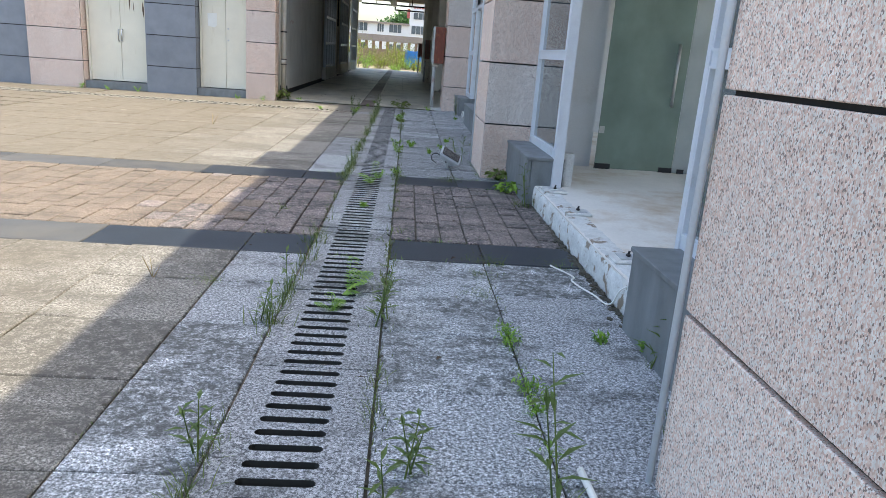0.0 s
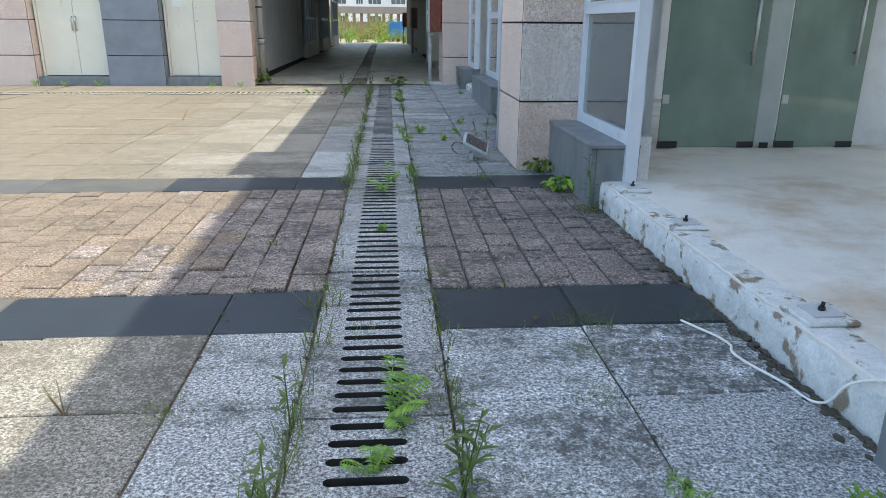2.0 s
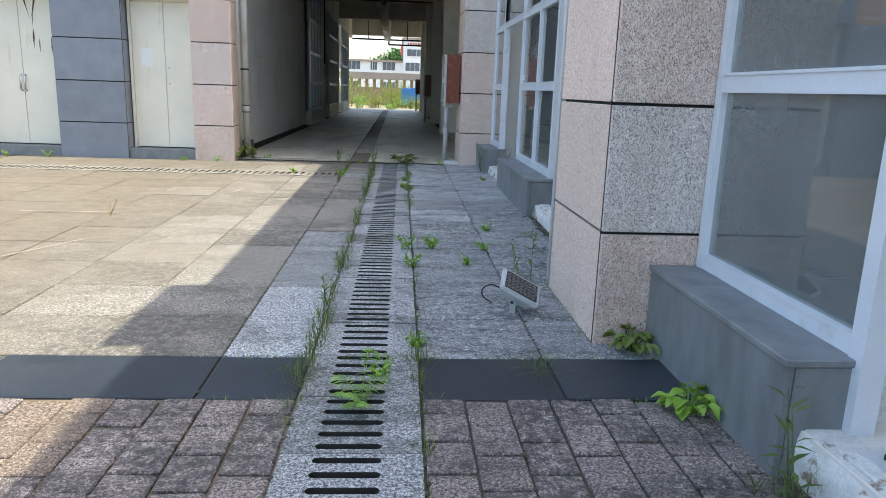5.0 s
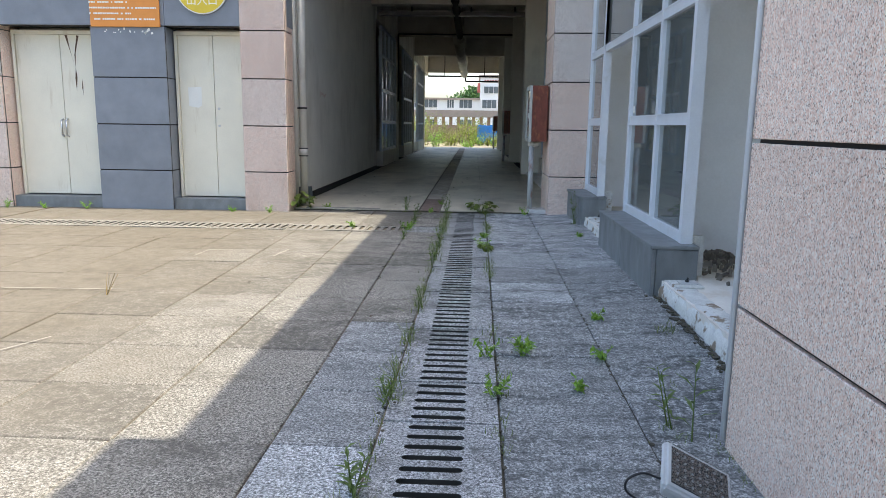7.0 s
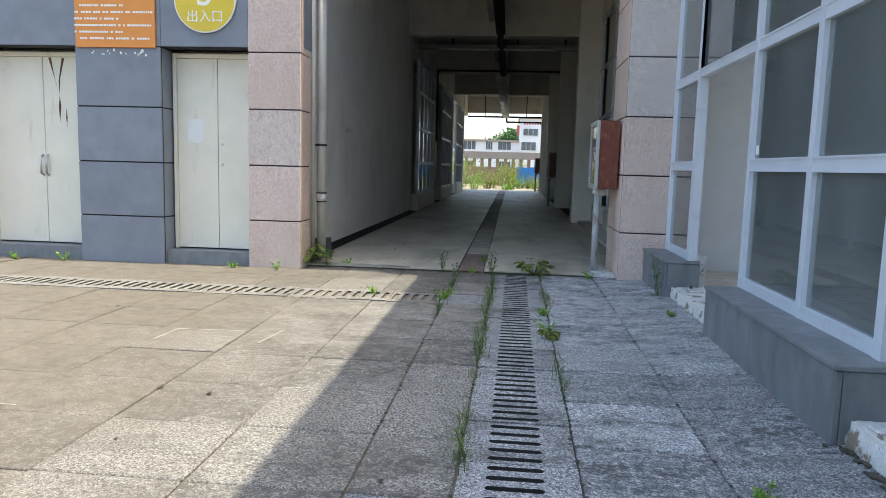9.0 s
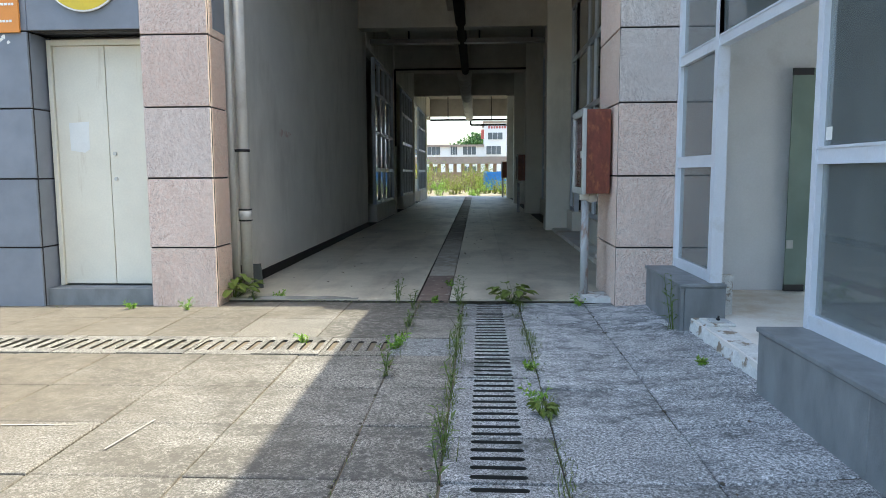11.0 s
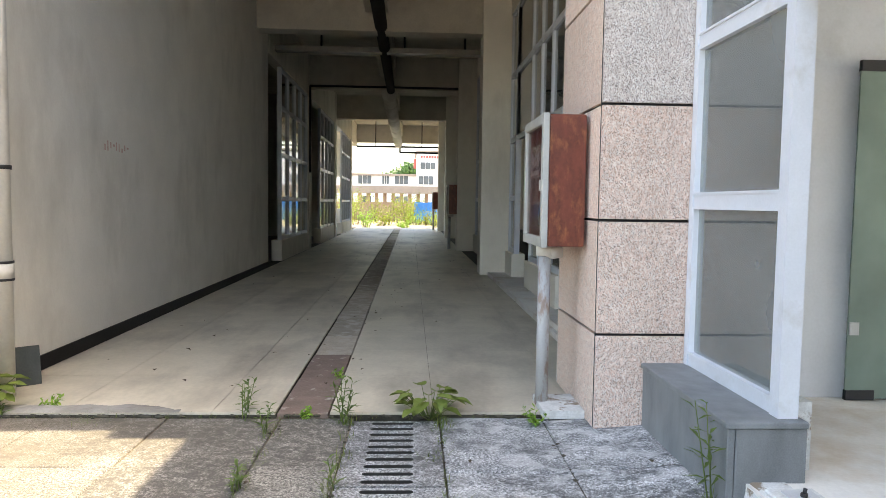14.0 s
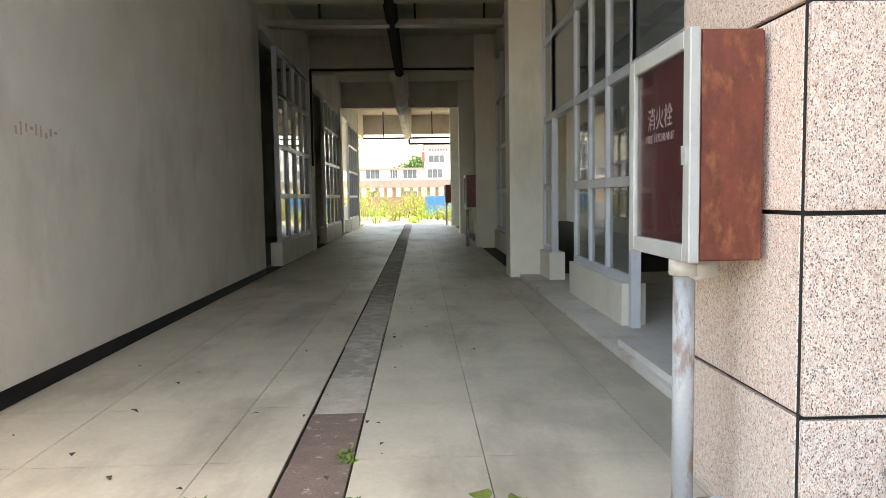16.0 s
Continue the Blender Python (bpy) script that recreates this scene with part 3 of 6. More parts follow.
def rough_kerb(y0, y1):
    """A chipped concrete threshold with an uneven edge."""
    rnd = random.Random(round(y0 * 100))
    bm = bmesh.new()
    n = max(4, round((y1 - y0) / 0.06))
    rows = []
    for i in range(n + 1):
        y = y0 + (y1 - y0) * i / n
        g = ground_z(KX, y) - 0.05
        j = lambda s: rnd.uniform(-s, s)
        rows.append([bm.verts.new(v) for v in ((KX + j(0.006), y, g), (KX + j(0.010), y, 0.09 + j(0.012)), (KX + 0.012 + j(0.008), y, SHOP_Z - 0.012 + j(0.006)), (KX + 0.035 + j(0.008), y, SHOP_Z + 0.005), (KX + 0.16 + j(0.01), y, SHOP_Z + 0.004))])
    for a, b in zip(rows[:-1], rows[1:]):
        for k in range(4):
            bm.faces.new((a[k], b[k], b[k + 1], a[k + 1])).smooth = True
    return structure("threshold", bm, M_KERB, "chipped white-painted concrete threshold of the shop", "kerb")


rough_kerb(3.44, 6.24)
rough_kerb(9.04, 10.62)
rough_kerb(12.57, 13.95)


def glazing(name, x, posts, rails, panes, label, material=M_ALU, pane_material=M_GLASS, w=0.04, depth=0.08, wide=()):
    """Framed glass along y: posts at ys, rails at (z, y index from, y index to), panes as (i, j, z0, z1)."""
    fr = bmesh.new()
    z_lo = {}
    for i, (y, z0, z1) in enumerate(posts):
        hw = (0.034 if i in wide else w / 2)
        box(fr, x, x + depth, y - hw, y + hw, z0, z1)
    for z, i, j in rails:
        box(fr, x + 0.008, x + depth - 0.008, posts[i][0] + w / 2, posts[j][0] - w / 2, z - 0.03, z + 0.03)
    win = structure(name, fr, material, label, "window")
    for i, j, z0, z1 in panes:
        y0, y1 = posts[i][0] + w / 2, posts[j][0] - w / 2
        bead = bmesh.new()
        for d in ((x + 0.002, x + depth - 0.02, y0, y0 + 0.014, z0, z1), (x + 0.002, x + depth - 0.02, y1 - 0.014, y1, z0, z1), (x + 0.002, x + depth - 0.02, y0 + 0.014, y1 - 0.014, z0, z0 + 0.012), (x + 0.002, x + depth - 0.02, y0 + 0.014, y1 - 0.014, z1 - 0.012, z1)):
            box(bead, *d)
        part("pane_frame", bead, material, win)
        pane = boxed("pane", (x + 0.03, x + 0.036, y0 + 0.012, y1 - 0.012, z0 + 0.010, z1 - 0.010), pane_material, win)
        pane.visible_shadow = False
    return win


Z0, Z1, Z2, Z3 = SILL_Z, 1.24, 2.03, 3.3
LBL = "white aluminium shop window with dusty grey glass"
glazing("window_1", WX, [(2.25, Z0, Z3), (3.48, SHOP_Z, Z3)], [(Z0 + 0.03, 0, 1), (Z1, 0, 1), (Z2, 0, 1), (Z3 - 0.03, 0, 1)],
        [(0, 1, Z0 + 0.06, Z1 - 0.03), (0, 1, Z1 + 0.03, Z2 - 0.03), (0, 1, Z2 + 0.03, Z3 - 0.06)], LBL)
glazing("window_2", WX, [(6.22, SHOP_Z, Z3), (7.38, Z0, Z3)], [(Z0 + 0.03, 0, 1), (Z1, 0, 1), (Z2, 0, 1), (Z3 - 0.03, 0, 1)],
        [(0, 1, Z0 + 0.06, Z1 - 0.03), (0, 1, Z1 + 0.03, Z2 - 0.03), (0, 1, Z2 + 0.03, Z3 - 0.06)], LBL, wide=(0,))
glazing("window_3", WX, [(8.45, Z0, Z3), (9.10, SHOP_Z, Z3), (10.72, SHOP_Z, Z3), (11.57, Z0, Z3), (12.56, SHOP_Z, Z3), (14.0, SHOP_Z, Z3), (14.88, Z0, Z3)],
        [(Z0 + 0.03, 0, 1), (Z1, 0, 1), (Z0 + 0.03, 2, 4), (Z1, 2, 4), (Z0 + 0.03, 5, 6), (Z1, 5, 6), (Z2, 0, 6), (Z3 - 0.03, 0, 6)],
        [(i, i + 1, a, b) for i in (0, 2, 3, 5) for a, b in ((Z0 + 0.06, Z1 - 0.03), (Z1 + 0.03, Z2 - 0.03))]
        + [(i, i + 1, Z2 + 0.03, Z3 - 0.06) for i in range(6)], "white aluminium shop front with dusty glass and open doorways", wide=(2, 5))
# passage, right-hand shop front
PZ0, PZ1, PZ2, PZ3 = 0.46, 1.30, 2.2, 4.2
PW = 1.56
glazing("window_4", PW, [(15.95, CORR_Z, PZ3), (18.56, CORR_Z, PZ3), (19.3, PZ0, PZ3), (19.95, PZ0, PZ3), (20.6, PZ0, PZ3), (21.9, CORR_Z, PZ3), (22.5, PZ0, PZ3)],
        [(PZ0 + 0.03, 1, 4), (PZ1, 1, 4), (PZ0 + 0.03, 5, 6), (PZ1, 5, 6), (PZ2, 0, 6), (3.2, 0, 6), (PZ3 - 0.03, 0, 6)],
        [(i, i + 1, a, b) for i in (1, 2, 3, 5) for a, b in ((PZ0 + 0.06, PZ1 - 0.03), (PZ1 + 0.03, PZ2 - 0.03))]
        + [(i, i + 1, a, b) for i in range(6) for a, b in ((PZ2 + 0.03, 3.17), (3.23, PZ3 - 0.06))], "tall white framed glazing along the passage", wide=(1, 5))
for k, y0 in enumerate((23.1, 28.9, 35.0)):
    ps = [(y0 + 0.1, PZ0, PZ3), (y0 + 1.0, CORR_Z, PZ3), (y0 + 2.6, CORR_Z, PZ3), (y0 + 3.5, PZ0, PZ3), (y0 + 4.4, PZ0, PZ3), (y0 + 5.2, PZ0, PZ3)]
    glazing("window_%d" % (5 + k), PW, ps, [(PZ0 + 0.03, 0, 1), (PZ0 + 0.03, 2, 5), (PZ1, 0, 1), (PZ1, 2, 5), (PZ2, 0, 5), (3.2, 0, 5), (PZ3 - 0.03, 0, 5)],
            [(i, i + 1, a, b) for i in (0, 2, 3, 4) for a, b in ((PZ0 + 0.06, PZ1 - 0.03), (PZ1 + 0.03, PZ2 - 0.03))] + [(i, i + 1, PZ2 + 0.03, 3.17) for i in range(5)],
            "tall white framed glazing along the passage")
    ps = [(y0 + 1.9 + 0.83 * i, PZ0, 3.75) for i in range(5)]
    glazing("window_%d" % (8 + k), CORR_L - 0.1, ps, [(z, 0, 4) for z in (PZ0 + 0.03, 1.25, 2.1, 3.0, 3.72)],
            [(i, i + 1, a, b) for i in range(4) for a, b in ((PZ0 + 0.06, 1.22), (1.28, 2.07), (2.13, 2.97), (3.03, 3.69))], "tall white framed gridded window on the passage")
    slab_structure("wall_passage_left_%d" % (k + 2), [(CORR_L - 0.2, CORR_L, y0 + 1.8, y0 + 5.4, CORR_Z, PZ0)], M_PLASTER, "low cream wall under the gridded window", "wall")
    slab_structure("wall_passage_pier_%d" % k, [(CORR_L - 0.3, CORR_L + 0.02, y0 + 5.25, y0 + 5.65, CORR_Z - 0.01, 4.7)], M_PLASTER, "cream plaster column of the passage", "column")
    slab_structure("wall_right_low_%d" % k, [(PW - 0.04, PW + 0.16, y0 + 0.05, y0 + 1.05, CORR_Z, PZ0), (PW - 0.04, PW + 0.16, y0 + 2.55, y0 + 5.3, CORR_Z, PZ0)], M_PLASTER, "low white wall under the passage windows", "wall")
slab_structure("wall_right_low", [(PW - 0.04, PW + 0.16, 18.65, 20.66, CORR_Z + 0.02, PZ0), (PW - 0.04, PW + 0.16, 21.85, 22.55, CORR_Z + 0.02, PZ0)], M_PLASTER, "low white wall under the passage windows", "wall")
slab_structure("threshold_passage", [(1.24, 6.3, 15.86, 22.55, -0.1, CORR_Z + 0.05)], M_SHOPFLOOR, "grey concrete threshold along the passage", "kerb")
for k, y in enumerate((22.75, 28.5, 34.6, 40.5)):
    slab_structure("column_%d" % (k + 1), [(1.12, CORR_R + 0.1, y - 0.12, y + 0.35, CORR_Z - 0.01, 4.7)], M_PLASTER, "cream plaster column of the passage", "column")
slab_structure("wall_right_above", [(PW, PW + 0.15, 15.86, CORR_END, PZ3, 4.7)], M_PLASTER, "cream plaster band over the passage windows", "wall")
slab_structure("wall_left_above", [(CORR_L - 0.2, CORR_L, 23.75, CORR_END, 3.75, 4.7)], M_PLASTER, "cream plaster band over the passage windows", "wall")
slab_structure("baseboard", [(CORR_L, CORR_L + 0.012, 15.6, 23.59, CORR_Z, CORR_Z + 0.10)], M_DARKBAND, "black tile skirting along the passage wall", "baseboard")


def steel_door(x0, x1, label, handles, group="steel doors"):
    """A two-leaf cream steel door in its recess, on a stone step."""
    z0, z1, y = 0.185, 2.33, 15.17
    t = thing("steel_door", label, "door", group)
    t.location = (x0, y, z0)
    def p(name, d, m=M_DOOR, parent=t, label="", bev=0.003):
        return boxed(name, (d[0] - x0, d[1] - x0, d[2] - y, d[3] - y, d[4] - z0, d[5] - z0), m, parent, label, bev)
    p("frame", (x0, x0 + 0.04, y - 0.03, y + 0.08, z0, z1))
    p("frame", (x1 - 0.04, x1, y - 0.03, y + 0.08, z0, z1))
    p("frame", (x0 + 0.04, x1 - 0.04, y - 0.03, y + 0.08, z1 - 0.05, z1))
    c = x0 + (x1 - x0) * 0.54
    for a, b in ((x0 + 0.043, c - 0.003), (c + 0.003, x1 - 0.043)):
        leaf = p("leaf", (a, b, y - 0.005, y + 0.04, z0 + 0.01, z1 - 0.053))
    if handles:
        for s in (-0.032, 0.032):
            bm = bmesh.new()
            pts = [(c + s - x0, -0.005, 0.96 - z0), (c + s - x0, -0.05, 0.98 - z0), (c + s - x0, -0.05, 1.17 - z0), (c + s - x0, -0.005, 1.19 - z0)]
            for a, b in zip(pts[:-1], pts[1:]):
                cyl(bm, a, b, 0.011, n=8)
            part("handle", bm, M_STEEL, t, "dull metal pull handle")
    else:
        for z in (1.35, 1.13):
            bm = bmesh.new()
            cyl(bm, (c + 0.05 - x0, -0.005, z - z0), (c + 0.05 - x0, -0.02, z - z0), 0.016, n=10)
            part("lock", bm, M_STEEL, t, "small round lock")
    return t


steel_door(-3.93, -3.0, "closed cream steel double door with a torn paper notice", False)
steel_door(-6.1, -4.92, "closed cream steel double door with pull handles and brown rust streaks", True)
for a, b in ((-3.945, -2.985), (-6.12, -4.905)):
    slab_structure("door_step", [(a + 0.003, b - 0.003, FY + 0.06, 15.44, -0.02, 0.18)], M_SILL, "low grey stone step under the steel door", "step")

# ---- things ----
def local(t, d):
    o = t.location
    return (d[0] - o.x, d[1] - o.x, d[2] - o.y, d[3] - o.y, d[4] - o.z, d[5] - o.z)


def text_part(words, size, at, turn, material, parent, name="lettering", label="", align='CENTER'):
    cu = bpy.data.curves.new("words", 'FONT')
    cu.body, cu.size, cu.align_x, cu.align_y, cu.extrude = words, size, align, 'CENTER', 0.0008
    tmp = bpy.data.objects.new("words", cu)
    me = bpy.data.meshes.new_from_object(tmp)
    bpy.data.objects.remove(tmp)
    bpy.data.curves.remove(cu)
    me.materials.clear()
    me.materials.append(material)
    ob = new(name, me)
    ob.parent = parent
    ob.matrix_local = pose(*at, *turn)
    return tagged(ob, label)


M_ORANGE = plain("orange_sign_print", (0.72, 0.27, 0.05), 0.45, vary=0.05, dirt=(0.55, 0.24, 0.08), dirt_at=(0.6, 0.9))
M_YELLOW = plain("yellow_sign_print", (0.70, 0.52, 0.04), 0.45, vary=0.05, dirt=(0.5, 0.38, 0.08), dirt_at=(0.6, 0.9))
M_WHITE = plain("white_print", (0.80, 0.80, 0.76), 0.5, vary=0.04)
M_MORTAR = plain("dusty_mortar", (0.36, 0.33, 0.28), 0.9, vary=0.2)
M_FADED = plain("faded_white_print", (0.22, 0.16, 0.15), 0.6, vary=0.1)
M_DARKRED = plain("dark_red_steel", (0.24, 0.035, 0.03), 0.5, vary=0.2)
M_BOXGLASS = glass("cabinet_glass", (0.8, 0.74, 0.73), 0.5, 0.05, (0.35, 0.33, 0.33))
M_LAMPGLASS = glass("lamp_glass", (0.92, 0.94, 0.95), 0.25, 0.01, (0.4, 0.4, 0.4))
M_LAMPGREY = plain("grey_cast_aluminium", (0.50, 0.52, 0.54), 0.45, vary=0.08, dirt=(0.3, 0.29, 0.27))
M_DULLALU = plain("dull_grey_aluminium", (0.46, 0.47, 0.45), 0.4, vary=0.08, scale=9, dirt=(0.33, 0.32, 0.29), dirt_at=(0.5, 0.8))
M_LED = plain("led_board", (0.03, 0.032, 0.035), 0.85, vary=0.1, spec=0.1)
M_LENS = plain("led_lens", (0.24, 0.245, 0.25), 0.2, vary=0.05)
M_SCORCH = plain("soot_mark", (0.10, 0.06, 0.035), 0.8, vary=0.4)
M_BLUETARP = plain("blue_sheet_fence", (0.03, 0.22, 0.62), 0.5, vary=0.15)
M_FARWALL = plain("brown_roofed_wall", (0.32, 0.22, 0.17), 0.9, vary=0.25, scale=1.5, fine=12)
M_FARWHITE = plain("white_facade_paint", (0.72, 0.73, 0.75), 0.8, vary=0.06, scale=0.4, fine=6)
M_FARGLASS = plain("far_window_glass", (0.10, 0.12, 0.14), 0.2, vary=0.3, scale=0.8)
M_FARROOF = plain("far_roof_tiles", (0.30, 0.25, 0.22), 0.85, vary=0.2, scale=1.0, fine=10)
M_FARRED = plain("faded_red_hoarding", (0.42, 0.10, 0.09), 0.7, vary=0.1)
M_TREE = leafy("far_tree_leaves", (0.07, 0.15, 0.05))
M_BARK = plain("bark", (0.10, 0.08, 0.06), 0.9, vary=0.3)


def hydrant_cabinet(x, y, z0, lettered=True):
    """A wall cabinet with a glazed white-framed door facing -x, on a riser pipe."""
    t = thing("fire_hydrant_cabinet", "rusty red steel fire hydrant cabinet with a glazed door", "cabinet", "hydrant cabinets")
    t.location = (x, y, z0)
    D, L, H = 0.235, 0.60, 0.71           # depth, length along the wall, height
    boxed("body", (0.034, D, 0, L, 0, H), M_RUST, t, "rust-streaked red steel box", 0.006, 2)
    door = boxed("door", (0.014, 0.018, 0.05, L - 0.05, 0.05, H - 0.05), M_BOXGLASS, t, "dusty glass door panel")
    door.visible_shadow = False
    fr = bmesh.new()
    for d in ((0, 0.034, -0.006, 0.05, -0.006, H + 0.006), (0, 0.034, L - 0.05, L + 0.006, -0.006, H + 0.006), (0, 0.034, 0.05, L - 0.05, -0.006, 0.05), (0, 0.034, 0.05, L - 0.05, H - 0.05, H + 0.006)):
        box(fr, *d)
    bevelled(fr, 0.004)
    part("door_frame", fr, M_DULLALU, t, "dull grey aluminium door frame")
    bm = bmesh.new()
    bmesh.ops.create_cone(bm, segments=20, radius1=0.055, radius2=0.055, depth=0.008, cap_ends=False, matrix=Matrix.Translation((0.024, 0.16, 0.16)) @ Matrix.Rotation(math.pi / 2, 4, 'Y'))
    part("hose_coupling", bm, M_STEEL, t, "dull metal hose coupling")
    if lettered:
        back = boxed("back_board", (0.029, 0.0345, 0.045, L - 0.045, 0.045, H - 0.045), M_DARKRED, t, "dark red board behind the glass")
        text_part("消火栓", 0.085, (0.0128, L / 2, 0.47), (90, 0, -90), M_FADED, t, label="faded white characters")
        text_part("FIRE HYDRANT", 0.042, (0.0128, L / 2, 0.405), (90, 0, -90), M_FADED, t, label="faded white letters")
        boxed("handle", (-0.012, 0, 0.03, 0.04, 0.30, 0.36), M_STEEL, t)
    r = bmesh.new()
    cyl(r, (0.055, 0.17, 0.0), (0.055, 0.17, -0.06), 0.05, n=16)
    cyl(r, (0.055, 0.17, -0.045), (0.15, 0.17, -0.03), 0.042, n=16)
    part("elbow", r, M_PIPE, t, "stained plastic elbow")
    r = bmesh.new()
    cyl(r, (0.055, 0.17, -0.062), (0.055, 0.17, -z0 + CORR_Z + 0.02), 0.036, n=16)
    part("riser_pipe", r, M_RISER, t, "stained grey riser pipe")
    return t


hydrant_cabinet(0.693, 15.12, 0.985)
hydrant_cabinet(0.89, 28.45, 0.95, False)
hydrant_cabinet(0.89, 40.5, 0.95, False)
slab_structure("pipe_pad", [(0.72, 0.946, 15.08, 15.42, CORR_Z - 0.01, CORR_Z + 0.035)], M_KERB, "crumbling mortar pad at the foot of the pipe", "pad")


def downpipe(x, y, z0, z1, r, collars, label, material=M_PIPE, brackets=()):
    t = thing("downpipe", label, "pipe", "downpipes")
    t.location = (x, y, z0)
    bm = bmesh.new()
    cyl(bm, (0, 0, 0), (0, 0, z1 - z0), r, n=18)
    part("pipe", bm, material, t)
    for z in collars:
        bm = bmesh.new()
        cyl(bm, (0, 0, z - z0 - 0.045), (0, 0, z - z0 + 0.045), r * 1.14, n=18)
        part("collar", bm, material, t)
        for s in (-0.05, 0.05):
            bm = bmesh.new()
            cyl(bm, (0, 0, z - z0 + s - 0.007), (0, 0, z - z0 + s + 0.007), r * 1.17, n=18)
            part("seal", bm, M_BLACK, t, "dark rubber seal")
    for z in brackets:
        bm = bmesh.new()
        cyl(bm, (0, 0, z - z0 - 0.012), (0, 0, z - z0 + 0.012), r * 1.15, n=18)
        box(bm, -r - 0.05, -r * 0.9, -0.012, 0.012, z - z0 - 0.012, z - z0 + 0.012)
        part("bracket", bm, M_BLACK, t, "dark pipe bracket")
    return t


downpipe(-2.34, 15.48, 0.05, 4.6, 0.052, (0.79,), "stained off-white plastic downpipe by the passage wall", brackets=(1.38, 3.0))
downpipe(-2.425, 15.40, 0.05, 4.6, 0.03, (), "slim off-white plastic pipe behind the downpipe")
downpipe(0.905, 2.216, 0.0, 4.4, 0.011, (), "thin white plastic conduit on the corner of the pier", M_ALU)
downpipe(0.948, 8.436, 0.02, 4.4, 0.011, (), "thin white plastic conduit on the corner of the pier", M_ALU)


def sign_board():
    t = thing("notice_board", "orange notice board with white writing on the pier", "sign")
    x0, x1, z0, z1, y = -4.88, -3.99, 2.345, 3.02, FY
    t.location = ((x0 + x1) / 2, y - 0.012, z0)
    w, h = x1 - x0, z1 - z0
    boxed("board", (-w / 2, w / 2, -0.012, 0.010, 0, h), M_ORANGE, t, "", 0.003)
    text_part("通道开放时间", 0.098, (0, -0.0135, h - 0.075), (90, 0, 0), M_WHITE, t, label="white characters")
    r2 = random.Random(9)
    for k, (a, b) in enumerate(((-0.44, -0.16), (-0.38, 0.10), (-0.44, 0.40), (-0.44, 0.04), (-0.44, 0.40), (-0.44, 0.08), (-0.38, 0.38))):
        z = h - 0.175 - 0.068 * k
        bm = bmesh.new()
        x = a * w / 0.87
        while x < b * w / 0.87:
            wd = r2.uniform(0.016, 0.03)
            box(bm, x, x + wd, -0.0138, -0.012, z - 0.010, z + 0.010)
            x += wd + (0.006 if r2.random() < 0.85 else 0.03)
        tagged(part("writing_line", bm, M_WHITE, t, "line of small white writing"), kind="stuff")
    return t


def round_sign():
    t = thing("entrance_sign", "round yellow entrance sign with a large number", "sign")
    t.location = (-3.44, FY - 0.006, 2.84)
    def disc(r, d0, d1, name, m, inner=None):
        bm = bmesh.new()
        cyl(bm, (0, -d0, 0), (0, -d1, 0), r, n=48)
        part(name, bm, m, t)
    disc(0.335, -0.012, 0.010, "rim", M_WHITE)
    disc(0.322, 0.010, 0.013, "face", M_YELLOW)
    text_part("3", 0.42, (0.0, -0.0145, 0.07), (90, 0, 0), M_WHITE, t, label="large white numeral")
    text_part("出入口", 0.135, (0.0, -0.0145, -0.175), (90, 0, 0), M_WHITE, t, label="white characters")
    return t


sign_board()
round_sign()
# torn glue marks under the notice board
bm = bmesh.new()
r2 = random.Random(3)
for k in range(16):
    x, z, s = r2.uniform(-4.75, -4.1), r2.uniform(2.22, 2.33), r2.uniform(0.006, 0.018)
    vs = [bm.verts.new((x + s * r2.uniform(0.5, 1.2) * math.cos(a), FY - 0.0015, z + s * r2.uniform(0.5, 1.4) * math.sin(a))) for a in np.linspace(0, 5.4, 7)]
    bm.faces.new(vs)
tagged(part("glue_spots", bm, M_WHITE, None), "white dried glue spots under the notice board", "stain", "", "stuff")


def flat_marks(name, shapes, y, material, label):
    bm = bmesh.new()
    for pts in shapes:
        bm.faces.new([bm.verts.new((x, y, z)) for x, z in pts])
    ob = part(name, bm, material, None)
    return tagged(ob, label, "stain", "", "stuff")


flat_marks("soot_marks", [[(x - 0.14, z) for x, z in q] for q in (
                          [(-5.25, 2.27), (-5.215, 2.27), (-5.19, 2.10), (-5.135, 1.85), (-5.165, 1.98), (-5.205, 2.12)], [(-5.09, 2.27), (-5.06, 2.26), (-5.115, 2.05), (-5.13, 1.86), (-5.135, 2.02)],
                          [(-5.13, 1.86), (-5.115, 1.74), (-5.135, 1.55), (-5.145, 1.72)], [(-4.885, 1.74), (-4.86, 1.62), (-4.868, 1.42), (-4.895, 1.58)], [(-5.055, 1.72), (-5.045, 1.62), (-5.052, 1.50), (-5.062, 1.6)])],
           15.1635, M_SCORCH, "brown rust streaks down the cream steel door")
flat_marks("paper_notice", [[(-3.78, 1.62), (-3.60, 1.63), (-3.605, 1.39), (-3.65, 1.36), (-3.775, 1.38)]], 15.1635, M_WHITE, "torn white paper glued on the steel door")


